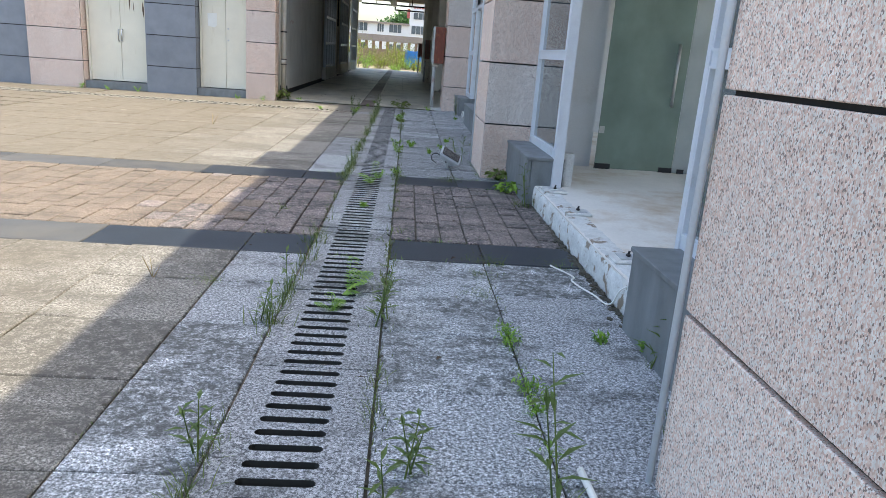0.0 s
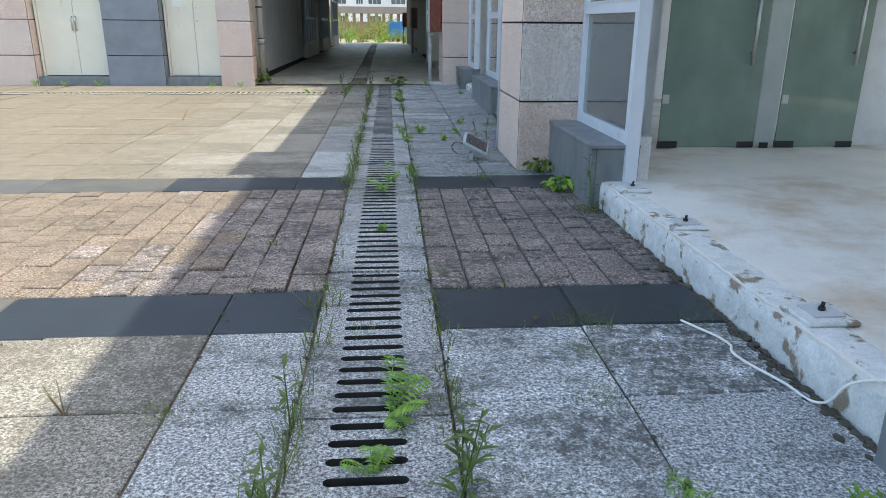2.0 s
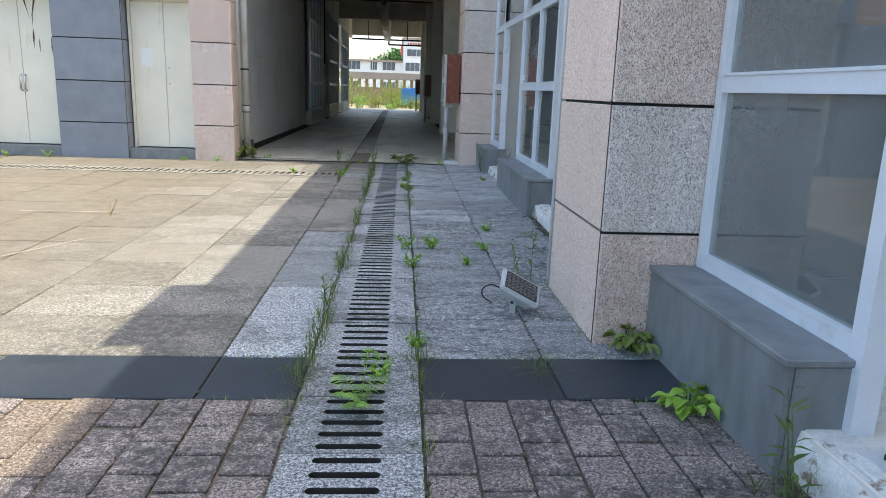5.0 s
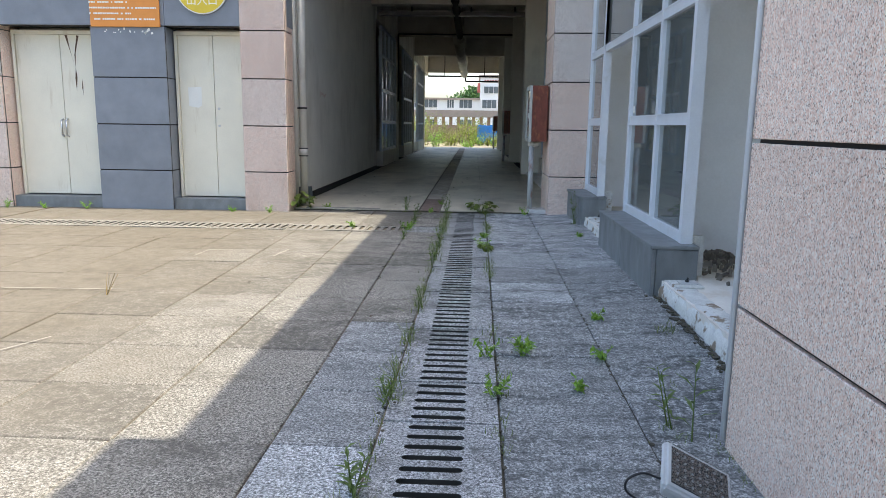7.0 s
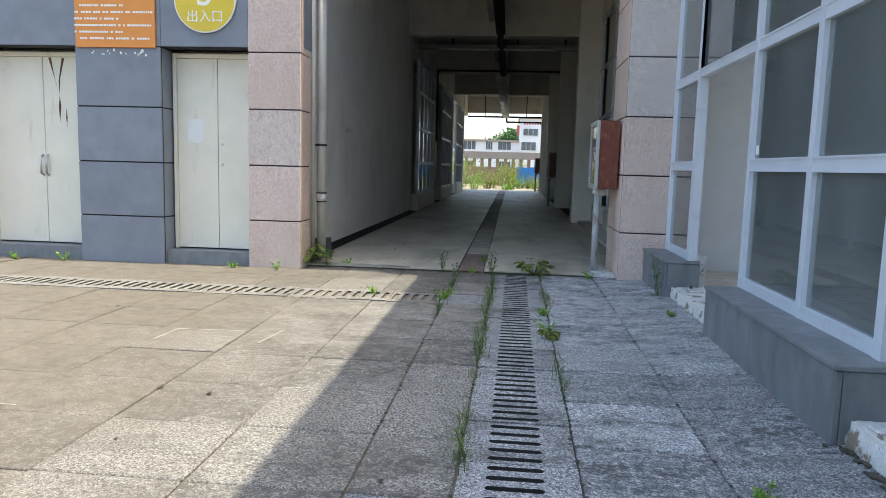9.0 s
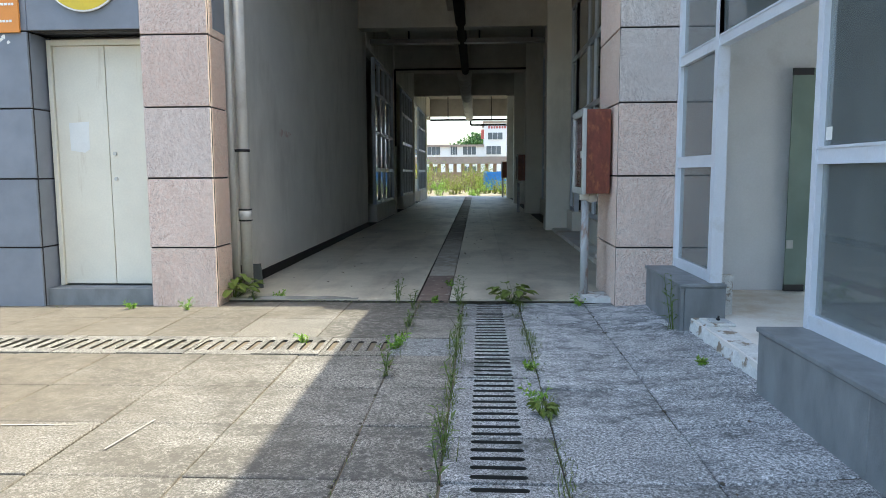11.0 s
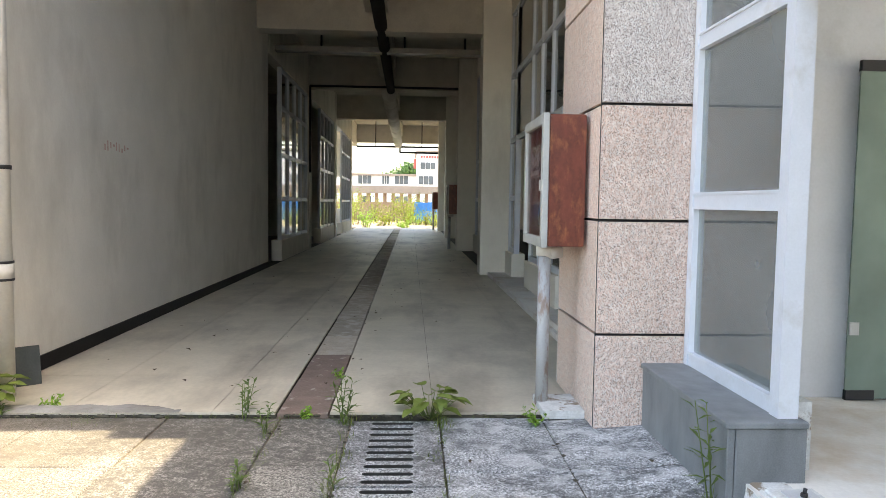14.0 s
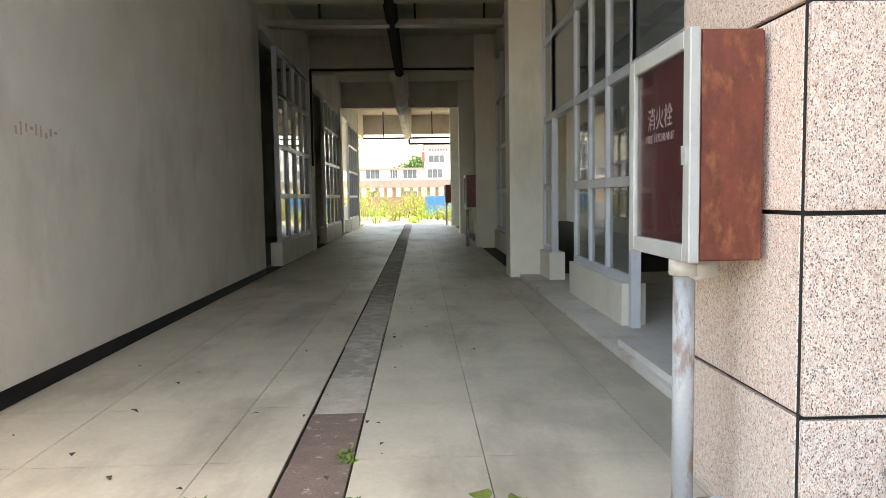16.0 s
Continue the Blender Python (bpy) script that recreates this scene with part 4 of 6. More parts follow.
def floodlight():
    t = thing("floodlight", "grey cast floodlight lying tilted on the paving", "lamp")
    t.matrix_world = pose(0.671, 7.883, 0.138, 30.7, 28.2, 1.8) @ Matrix.Scale(0.786, 4)
    bm = bmesh.new()
    box(bm, -0.15, 0.15, -0.105, 0.105, -0.02, 0.02)
    bevelled(bm, 0.012, 2)
    part("rim", bm, M_LAMPGREY, t)
    bm = bmesh.new()
    vs = [bm.verts.new(p) for p in ((-0.135, -0.09, -0.021), (0.135, -0.09, -0.021), (0.135, 0.09, -0.021), (-0.135, 0.09, -0.021), (-0.09, -0.055, -0.10), (0.09, -0.055, -0.10), (0.09, 0.055, -0.10), (-0.09, 0.055, -0.10))]
    for q in ((0, 1, 5, 4), (1, 2, 6, 5), (2, 3, 7, 6), (3, 0, 4, 7), (4, 5, 6, 7)):
        bm.faces.new([vs[i] for i in q])
    bevelled(bm, 0.006)
    part("housing", bm, M_LAMPGREY, t)
    boxed("reflector", (-0.126, 0.126, -0.082, 0.082, 0.0205, 0.0225), M_LED, t, "dark LED board")
    for i in range(7):
        for j in range(5):
            bm = bmesh.new()
            cyl(bm, (-0.10 + 0.033 * i, -0.06 + 0.03 * j, 0.0225), (-0.10 + 0.033 * i, -0.06 + 0.03 * j, 0.027), 0.0065, 0.004, n=8)
            part("led", bm, M_LENS, t)
    pane = boxed("glass", (-0.13, 0.13, -0.086, 0.086, 0.030, 0.033), M_LAMPGLASS, t, "clear front glass")
    pane.visible_shadow = False
    bm = bmesh.new()
    for y in (-0.118, 0.112):
        lo, hi = ((0.015, -0.14), (0.055, -0.132)), ((-0.005, -0.035), (-0.045, -0.043))
        rims = [[bm.verts.new((x, y + d, z)) for x, z in (*lo, *hi)] for d in (0.0, 0.006)]
        bm.faces.new(rims[0])
        bm.faces.new(rims[1][::-1])
        for i in range(4):
            bm.faces.new((rims[0][i], rims[0][(i + 1) % 4], rims[1][(i + 1) % 4], rims[1][i]))
    box(bm, 0.018, 0.054, -0.112, 0.112, -0.142, -0.136)
    part("bracket", bm, M_LAMPGREY, t, "grey steel mounting bracket")
    for y in (-0.124, 0.118):
        bm = bmesh.new()
        cyl(bm, (-0.024, y, -0.045), (-0.024, y + 0.006, -0.045), 0.011, n=8)
        part("pivot_bolt", bm, M_BLACK, t, "dark pivot bolt")
    cu = bpy.data.curves.new("cable", 'CURVE')
    cu.dimensions, cu.bevel_depth = '3D', 0.005
    sp = cu.splines.new('BEZIER')
    sp.bezier_points.add(3)
    for p, c in zip(sp.bezier_points, ((-0.10, 0.0, -0.08), (-0.20, -0.03, -0.085), (-0.205, -0.05, -0.16), (-0.11, -0.06, -0.19))):
        p.co, p.handle_left_type, p.handle_right_type = c, 'AUTO', 'AUTO'
    cu.materials.append(M_BLACK)
    ob = new("cable", cu)
    ob.parent = t
    return t


floodlight()


def cable(name, pts, r, material, label):
    cu = bpy.data.curves.new(name, 'CURVE')
    cu.dimensions, cu.bevel_depth = '3D', r
    sp = cu.splines.new('BEZIER')
    sp.bezier_points.add(len(pts) - 1)
    for p, c in zip(sp.bezier_points, pts):
        p.co, p.handle_left_type, p.handle_right_type = c, 'AUTO', 'AUTO'
    cu.materials.append(material)
    return tagged(new(name, cu), label, "cable")


cable("loose_cable", [(1.05, 4.38, 0.012), (1.14, 4.17, 0.012), (1.10, 4.04, 0.03), (1.18, 3.87, 0.012), (1.22, 3.72, 0.02), (1.245, 3.64, 0.13), (1.30, 3.56, 0.178), (1.42, 3.50, 0.170)], 0.0045, M_WHITE, "loose white cable lying against the threshold")
bm = bmesh.new()
cyl(bm, (0.71, 2.04, 0.014), (0.695, 2.22, 0.03), 0.011, n=10)
tagged(part("pipe_offcut", bm, M_WHITE, None), "short white plastic pipe offcut on the paving", "pipe")


def base_plate(x, y):
    t = thing("base_plate", "chipped mortar pad with a steel plate and bolt stub", "plate", "base plates on the threshold")
    t.location = (x, y, SHOP_Z + 0.002)
    boxed("pad", (-0.10, 0.085, -0.10, 0.09, 0, 0.018), M_KERB, t, "crumbled mortar", 0.006)
    boxed("plate", (-0.055, 0.055, -0.055, 0.055, 0.018, 0.024), M_LAMPGREY, t)
    bm = bmesh.new()
    cyl(bm, (0, 0, 0.024), (0, 0, 0.036), 0.013, n=6)
    cyl(bm, (0, 0, 0.036), (0.004, 0, 0.054), 0.007, n=8)
    part("bolt", bm, M_BLACK, t, "dark bolt stub")


for x, y in ((1.395, 5.2), (1.395, 4.05), (1.40, 6.0), (1.40, 10.45), (1.40, 13.75)):
    base_plate(x, y)
for a, b in ((6.28, 6.36), (14.06, 14.14), (10.78, 10.84)):
    slab_structure("jamb_stub", [(WX + 0.10, WX + 0.19, a, b, SHOP_Z, 0.44)], M_KERB, "chipped white mortar stub beside the window post", "wall")


def glass_door(x0, x1, y, z0, z1, handle_side, label="green-filmed glass door with steel pull bars"):
    t = thing("glass_door", label, "door", "glass doors")
    t.location = (x0, y, z0)
    w, h = x1 - x0, z1 - z0
    p = boxed("pane", (0, w, -0.006, 0.006, 0.005, h), M_GREENGLASS, t, "green-filmed toughened glass")
    for d in ((0.0, 0.16, -0.014, 0.014, 0, 0.055), (0.0, 0.16, -0.014, 0.014, h - 0.055, h + 0.002)):
        boxed("hinge_clamp", d, M_BLACK, t, "dark metal hinge clamp")
    boxed("lock", (0.004, 0.055, -0.016, 0.016, 0.36, 0.43), M_DULLALU, t, "small dull metal lock")
    boxed("lock_clamp", (w - 0.14, w, -0.014, 0.014, 0, 0.05), M_BLACK, t)
    hx = w - 0.12 if handle_side > 0 else 0.08
    for s in (-1, 1):
        bm = bmesh.new()
        cyl(bm, (hx, s * 0.05, 0.665), (hx, s * 0.05, 1.27), 0.016, n=12)
        for z in (0.76, 1.17):
            cyl(bm, (hx, s * 0.006, z), (hx, s * 0.05, z), 0.009, n=8)
        part("pull_bar", bm, M_STEEL, t, "brushed steel pull bar")
    return t


glass_door(2.12, 2.93, 7.48, SHOP_Z + 0.004, 2.34, 1)
glass_door(3.12, 3.79, 7.48, SHOP_Z + 0.004, 2.34, 1)
t = thing("glass_panel", "narrow dusty fixed glass panel between the glass doors", "glass panel")
t.location = (2.94, 7.48, SHOP_Z)
boxed("pane", (0, 0.17, 0.002, 0.010, 0.003, 2.18), M_FROST, t)
boxed("floor_clip", (0.05, 0.12, -0.012, 0.022, 0, 0.045), M_BLACK, t, "dark metal floor clip")
leaning = glass_door(2.38, 3.07, 15.06, SHOP_Z + 0.004, 2.0, 1, "green-filmed glass door leaning before the shop wall")

boxed("strap", (0.28, 0.53, -0.011, -0.007, 1.63, 1.645), M_BLUETARP, leaning, "thin blue plastic strap")
boxed("tag", (0.27, 0.30, -0.012, -0.007, 1.41, 1.60), M_WHITE, leaning, "torn white paper tag")
t = thing("price_sticker", "small white square sticker on the shop window", "sticker")
t.location = (WX + 0.0285, 12.455, 1.31)
boxed("paper", (0, 0.001, 0, 0.055, 0, 0.06), M_WHITE, t)

# rubble and the leaning board
r2 = random.Random(12)
bm = bmesh.new()
for k in range(240):
    a, d = r2.uniform(0, 6.28), abs(r2.gauss(0, 0.2))
    x, y = 1.85 + d * math.cos(a) * 0.9, 11.15 + d * math.sin(a) * 1.6
    s = r2.uniform(0.012, 0.036)
    m = Matrix.Translation((x, y, SHOP_Z + s * 0.4 + max(0, 0.09 - d * 0.3))) @ Euler((r2.uniform(0, 6), r2.uniform(0, 6), r2.uniform(0, 6))).to_matrix().to_4x4() @ Matrix.Diagonal((s * 1.6, s, s * 0.4, 1))
    bmesh.ops.create_cube(bm, size=1.0, matrix=m)
tagged(part("rubble", bm, M_DEBRIS, None), "small heap of dry leaves and rubble on the shop floor", "rubble", "", "stuff")
t = thing("leaning_board", "dark grey stone offcut leaning against the passage wall", "board")
t.location = (-2.36, 15.70, CORR_Z)
ob = boxed("board", (-0.012, 0.012, -0.10, 0.10, 0, 0.24), M_OFFCUT, t, "", 0.003)
t.rotation_euler = (0, radians(-12), radians(-50))

# ceiling services in the passage
def pipe_thing(name, segs, r, material, label, n=12, rings=()):
    bm = bmesh.new()
    for a, b in segs:
        cyl(bm, a, b, r, n=n)
    for p, q, rr in rings:
        cyl(bm, p, q, rr, n=n)
    return tagged(part(name, bm, material, None), label, "pipe")


M_DARKPIPE = plain("dark_painted_pipe", (0.02, 0.019, 0.018), 0.95, vary=0.2, spec=0.1)
M_GREYPIPE = plain("dull_galvanised_pipe", (0.30, 0.28, 0.25), 0.5, vary=0.15)
pipe_thing("fire_main", [((-0.50, 15.6, 4.10), (-0.52, 28.6, 3.93))], 0.10, M_DARKPIPE, "black fire main hung under the passage beam")
pipe_thing("duct", [((-0.57, 28.6, 3.86), (-0.55, 40.4, 3.62))], 0.17, M_PIPE, "large pale insulated duct under the ceiling", 20,
           [((-0.57, y, 3.86 - (y - 28.6) * 0.0203), (-0.57, y + 0.06, 3.86 - (y - 28.6) * 0.0203 - 0.001), 0.182) for y in (28.65, 30.2, 31.9, 33.6, 35.3, 37.0, 38.7)])
pipe_thing("cross_pipe", [((-2.42, 28.3, 3.95), (1.1, 28.3, 3.95)), ((-2.42, 28.3, 3.95), (-2.42, 28.3, 1.9))], 0.025, M_DARKPIPE, "thin dark pipe across the passage")
pipe_thing("far_cross_pipe", [((-2.38, 42.0, 3.62), (1.2, 42.0, 3.62)), ((-0.5, 42.0, 3.38), (1.2, 42.0, 3.38)), ((-0.5, 42.0, 3.62), (-0.5, 42.0, 3.38))], 0.04, M_DARKPIPE, "dark pipes across the passage near its far end")
for x in (-1.55, 0.45):
    pipe_thing("pipe_hanger", [((x, 42.0, 3.62), (x, 42.0, 4.7))], 0.02, M_DARKPIPE, "thin dark pipe hanger rod")
slab_structure("cable_tray", [(-2.5, 1.3, 24.2, 24.42, 3.90, 3.99)], M_GREYPIPE, "dusty grey cable tray across the passage", "tray")
for x in (-1.65, -0.15, 0.95):
    pipe_thing("tray_hanger", [((x, 24.3, 3.95), (x, 24.3, 4.7))], 0.018, M_DARKPIPE, "thin dark tray hanger rod")

# ---- beyond the passage ----
def leaf_quad(bm, p, d, n, ln, wd):
    """A pointed leaf, folded a little along its rib."""
    d = d.normalized()
    s = d.cross(n)
    s = s.normalized() if s.length > 1e-4 else d.orthogonal().normalized()
    up = s.cross(d).normalized()
    a, b = bm.verts.new(p), bm.verts.new(p + d * ln - up * ln * 0.15)
    l, r = bm.verts.new(p + d * ln * 0.45 + s * wd / 2 + up * wd * 0.18), bm.verts.new(p + d * ln * 0.45 - s * wd / 2 + up * wd * 0.18)
    c = bm.verts.new(p + d * ln * 0.5)
    for f in ((a, l, c), (l, b, c), (b, r, c), (r, a, c)):
        bm.faces.new(f)


def rand_dir(rn, up=0.3):
    v = Vector((rn.gauss(0, 1), rn.gauss(0, 1), rn.gauss(0, 1) + up))
    return v.normalized()


def bush(x, y, h, r, seed, n=420, material=M_BUSH, leaf=0.11, label="sunlit yellow-green bush on the rough ground"):
    rn = random.Random(seed)
    t = thing("bush", label, "bush", "bushes beyond the passage")
    t.location = (x, y, -0.28)
    bm = bmesh.new()
    stems = []
    for k in range(9):
        a, l = rn.uniform(0, 6.28), rn.uniform(0.4, 1.0)
        tip = Vector((r * 0.8 * l * math.cos(a), r * 0.8 * l * math.sin(a), h * rn.uniform(0.55, 1.0)))
        cyl(bm, (0.1 * math.cos(a), 0.1 * math.sin(a), 0), tip, 0.018, 0.006, n=5)
        stems.append(tip)
    part("stem", bm, M_BARK, t)
    bm = bmesh.new()
    for k in range(n):
        s = rn.choice(stems)
        p = s * rn.uniform(0.35, 1.05) + Vector((rn.gauss(0, r * 0.22), rn.gauss(0, r * 0.22), rn.gauss(0, h * 0.1)))
        p.z = max(0.03, p.z)
        leaf_quad(bm, p, rand_dir(rn), rand_dir(rn, 1.0), leaf * rn.uniform(0.6, 1.4), leaf * rn.uniform(0.3, 0.6))
    part("foliage", bm, material, t)
    return t


rn = random.Random(21)
for k in range(26):
    y = rn.uniform(47.5, 60)
    x = rn.uniform(-6.5, 5.0)
    h = rn.uniform(0.7, 1.3) * (1.1 if y < 52 else 1.7)
    bush(x, y, h, rn.uniform(0.6, 1.1), 100 + k, 420, M_BUSH if rn.random() < 0.75 else M_LEAF_BRIGHT)
bush(-0.35, 45.3, 0.75, 0.45, 300, 300, M_LEAF_BRIGHT)
for k in range(5):
    bush(-0.1 + 0.45 * k, 52.6 + 0.3 * (k % 2), 0.85, 0.5, 320 + k, 260, M_LEAF_BRIGHT if k % 2 else M_BUSH)
bush(-3.2, 52.5, 2.3, 1.2, 301, 700)
bush(-5.2, 53.5, 2.4, 1.3, 302, 700)
slab_structure("far_yard", [(-30, 30, CORR_END, 62, -0.29, -0.12)], M_EARTH, "rough earth yard beyond the passage", "ground")
# blue sheet fence, brown roofed wall, pillar of the gate
t = thing("sheet_fence", "blue corrugated sheet fence among the bushes", "fence")
t.location = (0.2, 54, -0.12)
for k in range(9):
    bm = bmesh.new()
    for i in range(4):
        x0 = 0.28 * k + 0.07 * i
        box(bm, x0, x0 + 0.068, (i % 2) * 0.02, 0.01 + (i % 2) * 0.02, 0.2, 1.38 - 0.02 * (k % 3))
    part("sheet", bm, M_BLUETARP, t)
t = thing("boundary_wall", "brown slatted wall with a pale tiled coping", "wall")
t.location = (0, 62, -0.12)
boxed("wall", (-25, 25, 0, 0.3, 0, 1.35), M_FARWALL, t)
boxed("coping", (-25, 25, -0.5, 0.8, 1.98, 2.5), M_FARROOF, t, "tiled pale brown coping")
for k in range(84):
    boxed("post", (-24.8 + 0.6 * k, -24.55 + 0.6 * k, 0.02, 0.28, 1.35, 1.98), M_FARWALL, t)


def far_building():
    t = thing("office_building", "white two-storey office building with dark windows", "building")
    t.location = (0, 100, -0.2)
    boxed("wall", (-30, 30, 0, 12, 0, 4.75), M_FARWHITE, t)
    boxed("roof", (-30.3, 30.3, -0.3, 12.3, 4.75, 5.0), M_FARROOF, t)
    boxed("tower", (0.7, 16, -0.4, 11, 0, 7.75), M_FARWHITE, t)
    boxed("tower_roof", (0.5, 16.3, -0.7, 11.3, 7.75, 7.95), M_FARROOF, t)
    def window(x, z, w, h, y):
        fr = boxed("window", (x - w / 2 - 0.1, x + w / 2 + 0.1, y - 0.08, y - 0.01, z - h / 2 - 0.1, z + h / 2 + 0.1), M_FARWHITE, t)
        for k in range(3):
            boxed("window_pane", (x - w / 2 + w * k / 3 + 0.03, x - w / 2 + w * (k + 1) / 3 - 0.03, y - 0.12, y - 0.09, z - h / 2, z + h / 2), M_FARGLASS, fr)
    for k in range(6):
        window(-1.2 - 4.6 * k, 4.25, 1.7, 1.05, 0)
        window(-3.2 - 4.6 * k, 4.25, 0.9, 1.05, 0)
        window(-1.2 - 4.6 * k, 1.6, 1.7, 1.2, 0)
    for k in range(4):
        window(1.9 + 3.6 * k, 4.25, 1.9, 1.05, -0.4)
        window(2.1 + 3.6 * k, 6.05, 1.9, 0.85, -0.4)
    boxed("hoarding", (0.3, 0.66, -0.35, -0.2, 5.7, 6.9), M_FARRED, t, "faded red hoarding")
    for k in range(7):
        boxed("letter_bar", (1.2 + 0.34 * k, 1.42 + 0.34 * k, -0.44, -0.405, 7.0, 7.3), M_FARRED, t, "small red roof lettering")
    return t


far_building()


def far_tree(x, y, h, seed):
    rn = random.Random(seed)
    t = thing("tree", "leafy green tree behind the office building", "tree", "trees behind the building")
    t.location = (x, y, -0.3)
    bm = bmesh.new()
    cyl(bm, (0, 0, 0), (0, 0, h * 0.6), 0.3, 0.15, n=8)
    tips = []
    for k in range(12):
        a = rn.uniform(0, 6.28)
        tip = Vector((h * 0.3 * math.cos(a) * rn.uniform(0.3, 1), h * 0.3 * math.sin(a) * rn.uniform(0.3, 1), h * rn.uniform(0.6, 1)))
        cyl(bm, (0, 0, h * rn.uniform(0.35, 0.6)), tip, 0.1, 0.03, n=5)
        tips.append(tip)
    part("trunk", bm, M_BARK, t)
    bm = bmesh.new()
    for k in range(900):
        p = rn.choice(tips) + Vector((rn.gauss(0, h * 0.07), rn.gauss(0, h * 0.07), rn.gauss(0, h * 0.06)))
        leaf_quad(bm, p, rand_dir(rn), rand_dir(rn, 1), 0.7, 0.45)
    part("crown", bm, M_TREE, t)


for k, (x, y, h) in enumerate(((-1.2, 122, 6.4), (0.6, 124, 7.2), (-3.2, 128, 5.8), (-12, 120, 6.0), (12, 125, 9.5), (-20, 121, 6.0))):
    far_tree(x, y, h, 500 + k)
# greenery beyond the open hall
for k in range(8):
    bush(-9.5 - 1.9 * k, 31.5 + 0.5 * (k % 3), 1.6, 1.1, 700 + k, 300)

# ---- paving, piece by piece ----
SKEW = 0.0065                     # the paving runs a little askew to the buildings


def paver(name, x0, x1, y0, y1, material, parent=None, thick=0.05, gap=0.006, tilt=0.0, lift=0.0, rnd=random):
    """One stone of the paving, a little out of level."""
    xc, yc = (x0 + x1) / 2 , (y0 + y1) / 2
    xc += SKEW * (yc - 7)
    z = ground_z(xc, yc) + rnd.uniform(-0.003, 0.003) + lift
    ob = piece(name, (xc, yc, z - thick / 2, x1 - x0 - gap, y1 - y0 - gap, thick), material, parent or pavement, 0.005)
    sy = (ground_z(xc, y1) - ground_z(xc, y0)) / (y1 - y0)
    sx = (ground_z(x1, yc) - ground_z(x0, yc)) / (x1 - x0)
    ob.rotation_euler = (math.atan(sy) + rnd.uniform(-tilt, tilt), -math.atan(sx) + rnd.uniform(-tilt, tilt), -SKEW + rnd.uniform(-0.004, 0.004))
    return ob


rnd = random.Random(4)
DL, DR = -0.37, 0.106
COLS_R = [(DR, 0.668), (0.668, 1.262)]
COLS_L = [(-0.755, DL)] + [(-0.755 - 0.605 * (k + 1), -0.755 - 0.605 * k) for k in range(60)]
NEAR = [4.39 - 0.5525 * k for k in range(14)][::-1]
FAR = [7.215 + 0.5505 * k for k in range(12)]
FAR_R = FAR + [FAR[-1] + 0.55 * k for k in (1, 2)] + [15.155]
FAR_L = FAR[:-1] + [13.365]
PALE = {(0.106, 3), (0.106, 2), (-0.755, 7), (0.106, 10)}


def slab_stone(x, y):
    """Clean pale slabs by the first band, darker lichened ones further along."""
    if (round(x, 3), int(y)) in PALE:
        return M_SLAB_PALE
    if x < (-0.7 if y > 9.5 else -1.3):
        return M_SLAB_YARD
    if y > 11.4 and x > -0.5:
        return M_SLAB_FAR
    return M_SLAB if y < 5 else M_SLAB_GRIMY


# slabs beside the drain
for a, b in list(zip(NEAR[:-1], NEAR[1:])) + list(zip(FAR_R[:-1], FAR_R[1:])):
    for c in COLS_R:
        paver("slab", c[0], c[1], a, b, slab_stone(c[0], a), tilt=0.006, rnd=rnd)
LEFT_ROWS = list(zip(NEAR[:-1], NEAR[1:])) + list(zip(FAR_L[:-1], FAR_L[1:])) + [(13.825, 14.45), (14.45, 15.155)]
for a, b in LEFT_ROWS:
    for c in COLS_L[:9]:
        if b > 1.2:
            paver("slab", c[0], c[1], a, b, slab_stone(c[0], a), pavement_yard, tilt=0.004, gap=0.007, rnd=rnd)
# dark bands
for a, b in ((4.39, 4.815), (6.79, 7.215)):
    for c in ((DR, 0.68), (0.68, 1.262)):
        paver("band_slab", c[0], c[1], a, b, M_STRIP, gap=0.005, rnd=rnd)
    paver("band_slab", -0.755, DL, a, b, M_STRIP, pavement_yard, gap=0.005, rnd=rnd)
    for k in range(7):
        paver("band_slab", -1.655 - 0.9 * k, -0.755 - 0.9 * k, a, b, M_STRIP if k < 1 else M_STRIP_SUNDUST, pavement_yard, gap=0.005, rnd=rnd)
# small pavers between the bands, sunken and lifted in places
def brick_field(x_hi, n, parent, sign, first):
    w = 0.166
    for i in range(n):
        x0 = x_hi + (i if sign > 0 else -(i + 1)) * w
        y = 4.815
        k = 0
        while y < 6.785:
            h = (0.11 if (k == 0 and i % 2) else 0.205)
            y1 = min(6.79, y + h)
            if y1 - y > 0.05:
                near, dusty = abs(x0 + w / 2), x0 < -0.9 - rnd.random() * 0.9
                lift = rnd.uniform(-0.002, 0.002) if x0 < -1.2 else rnd.uniform(-0.005, 0.007) + (rnd.uniform(0, 0.016) if sign < 0 and near < 0.8 and y < 5.7 else 0)
                paver("brick", x0, x0 + w, y, y1, M_BRICK_SUNDUST if dusty else M_BRICK, parent, gap=0.006 if dusty else 0.009, tilt=0.024 if near < 1.1 else 0.005, lift=lift, rnd=rnd)
            y = y1
            k += 1


brick_field(DR, 7, pavement, 1, 0)
brick_field(DL, 22, pavement_yard, -1, 0)
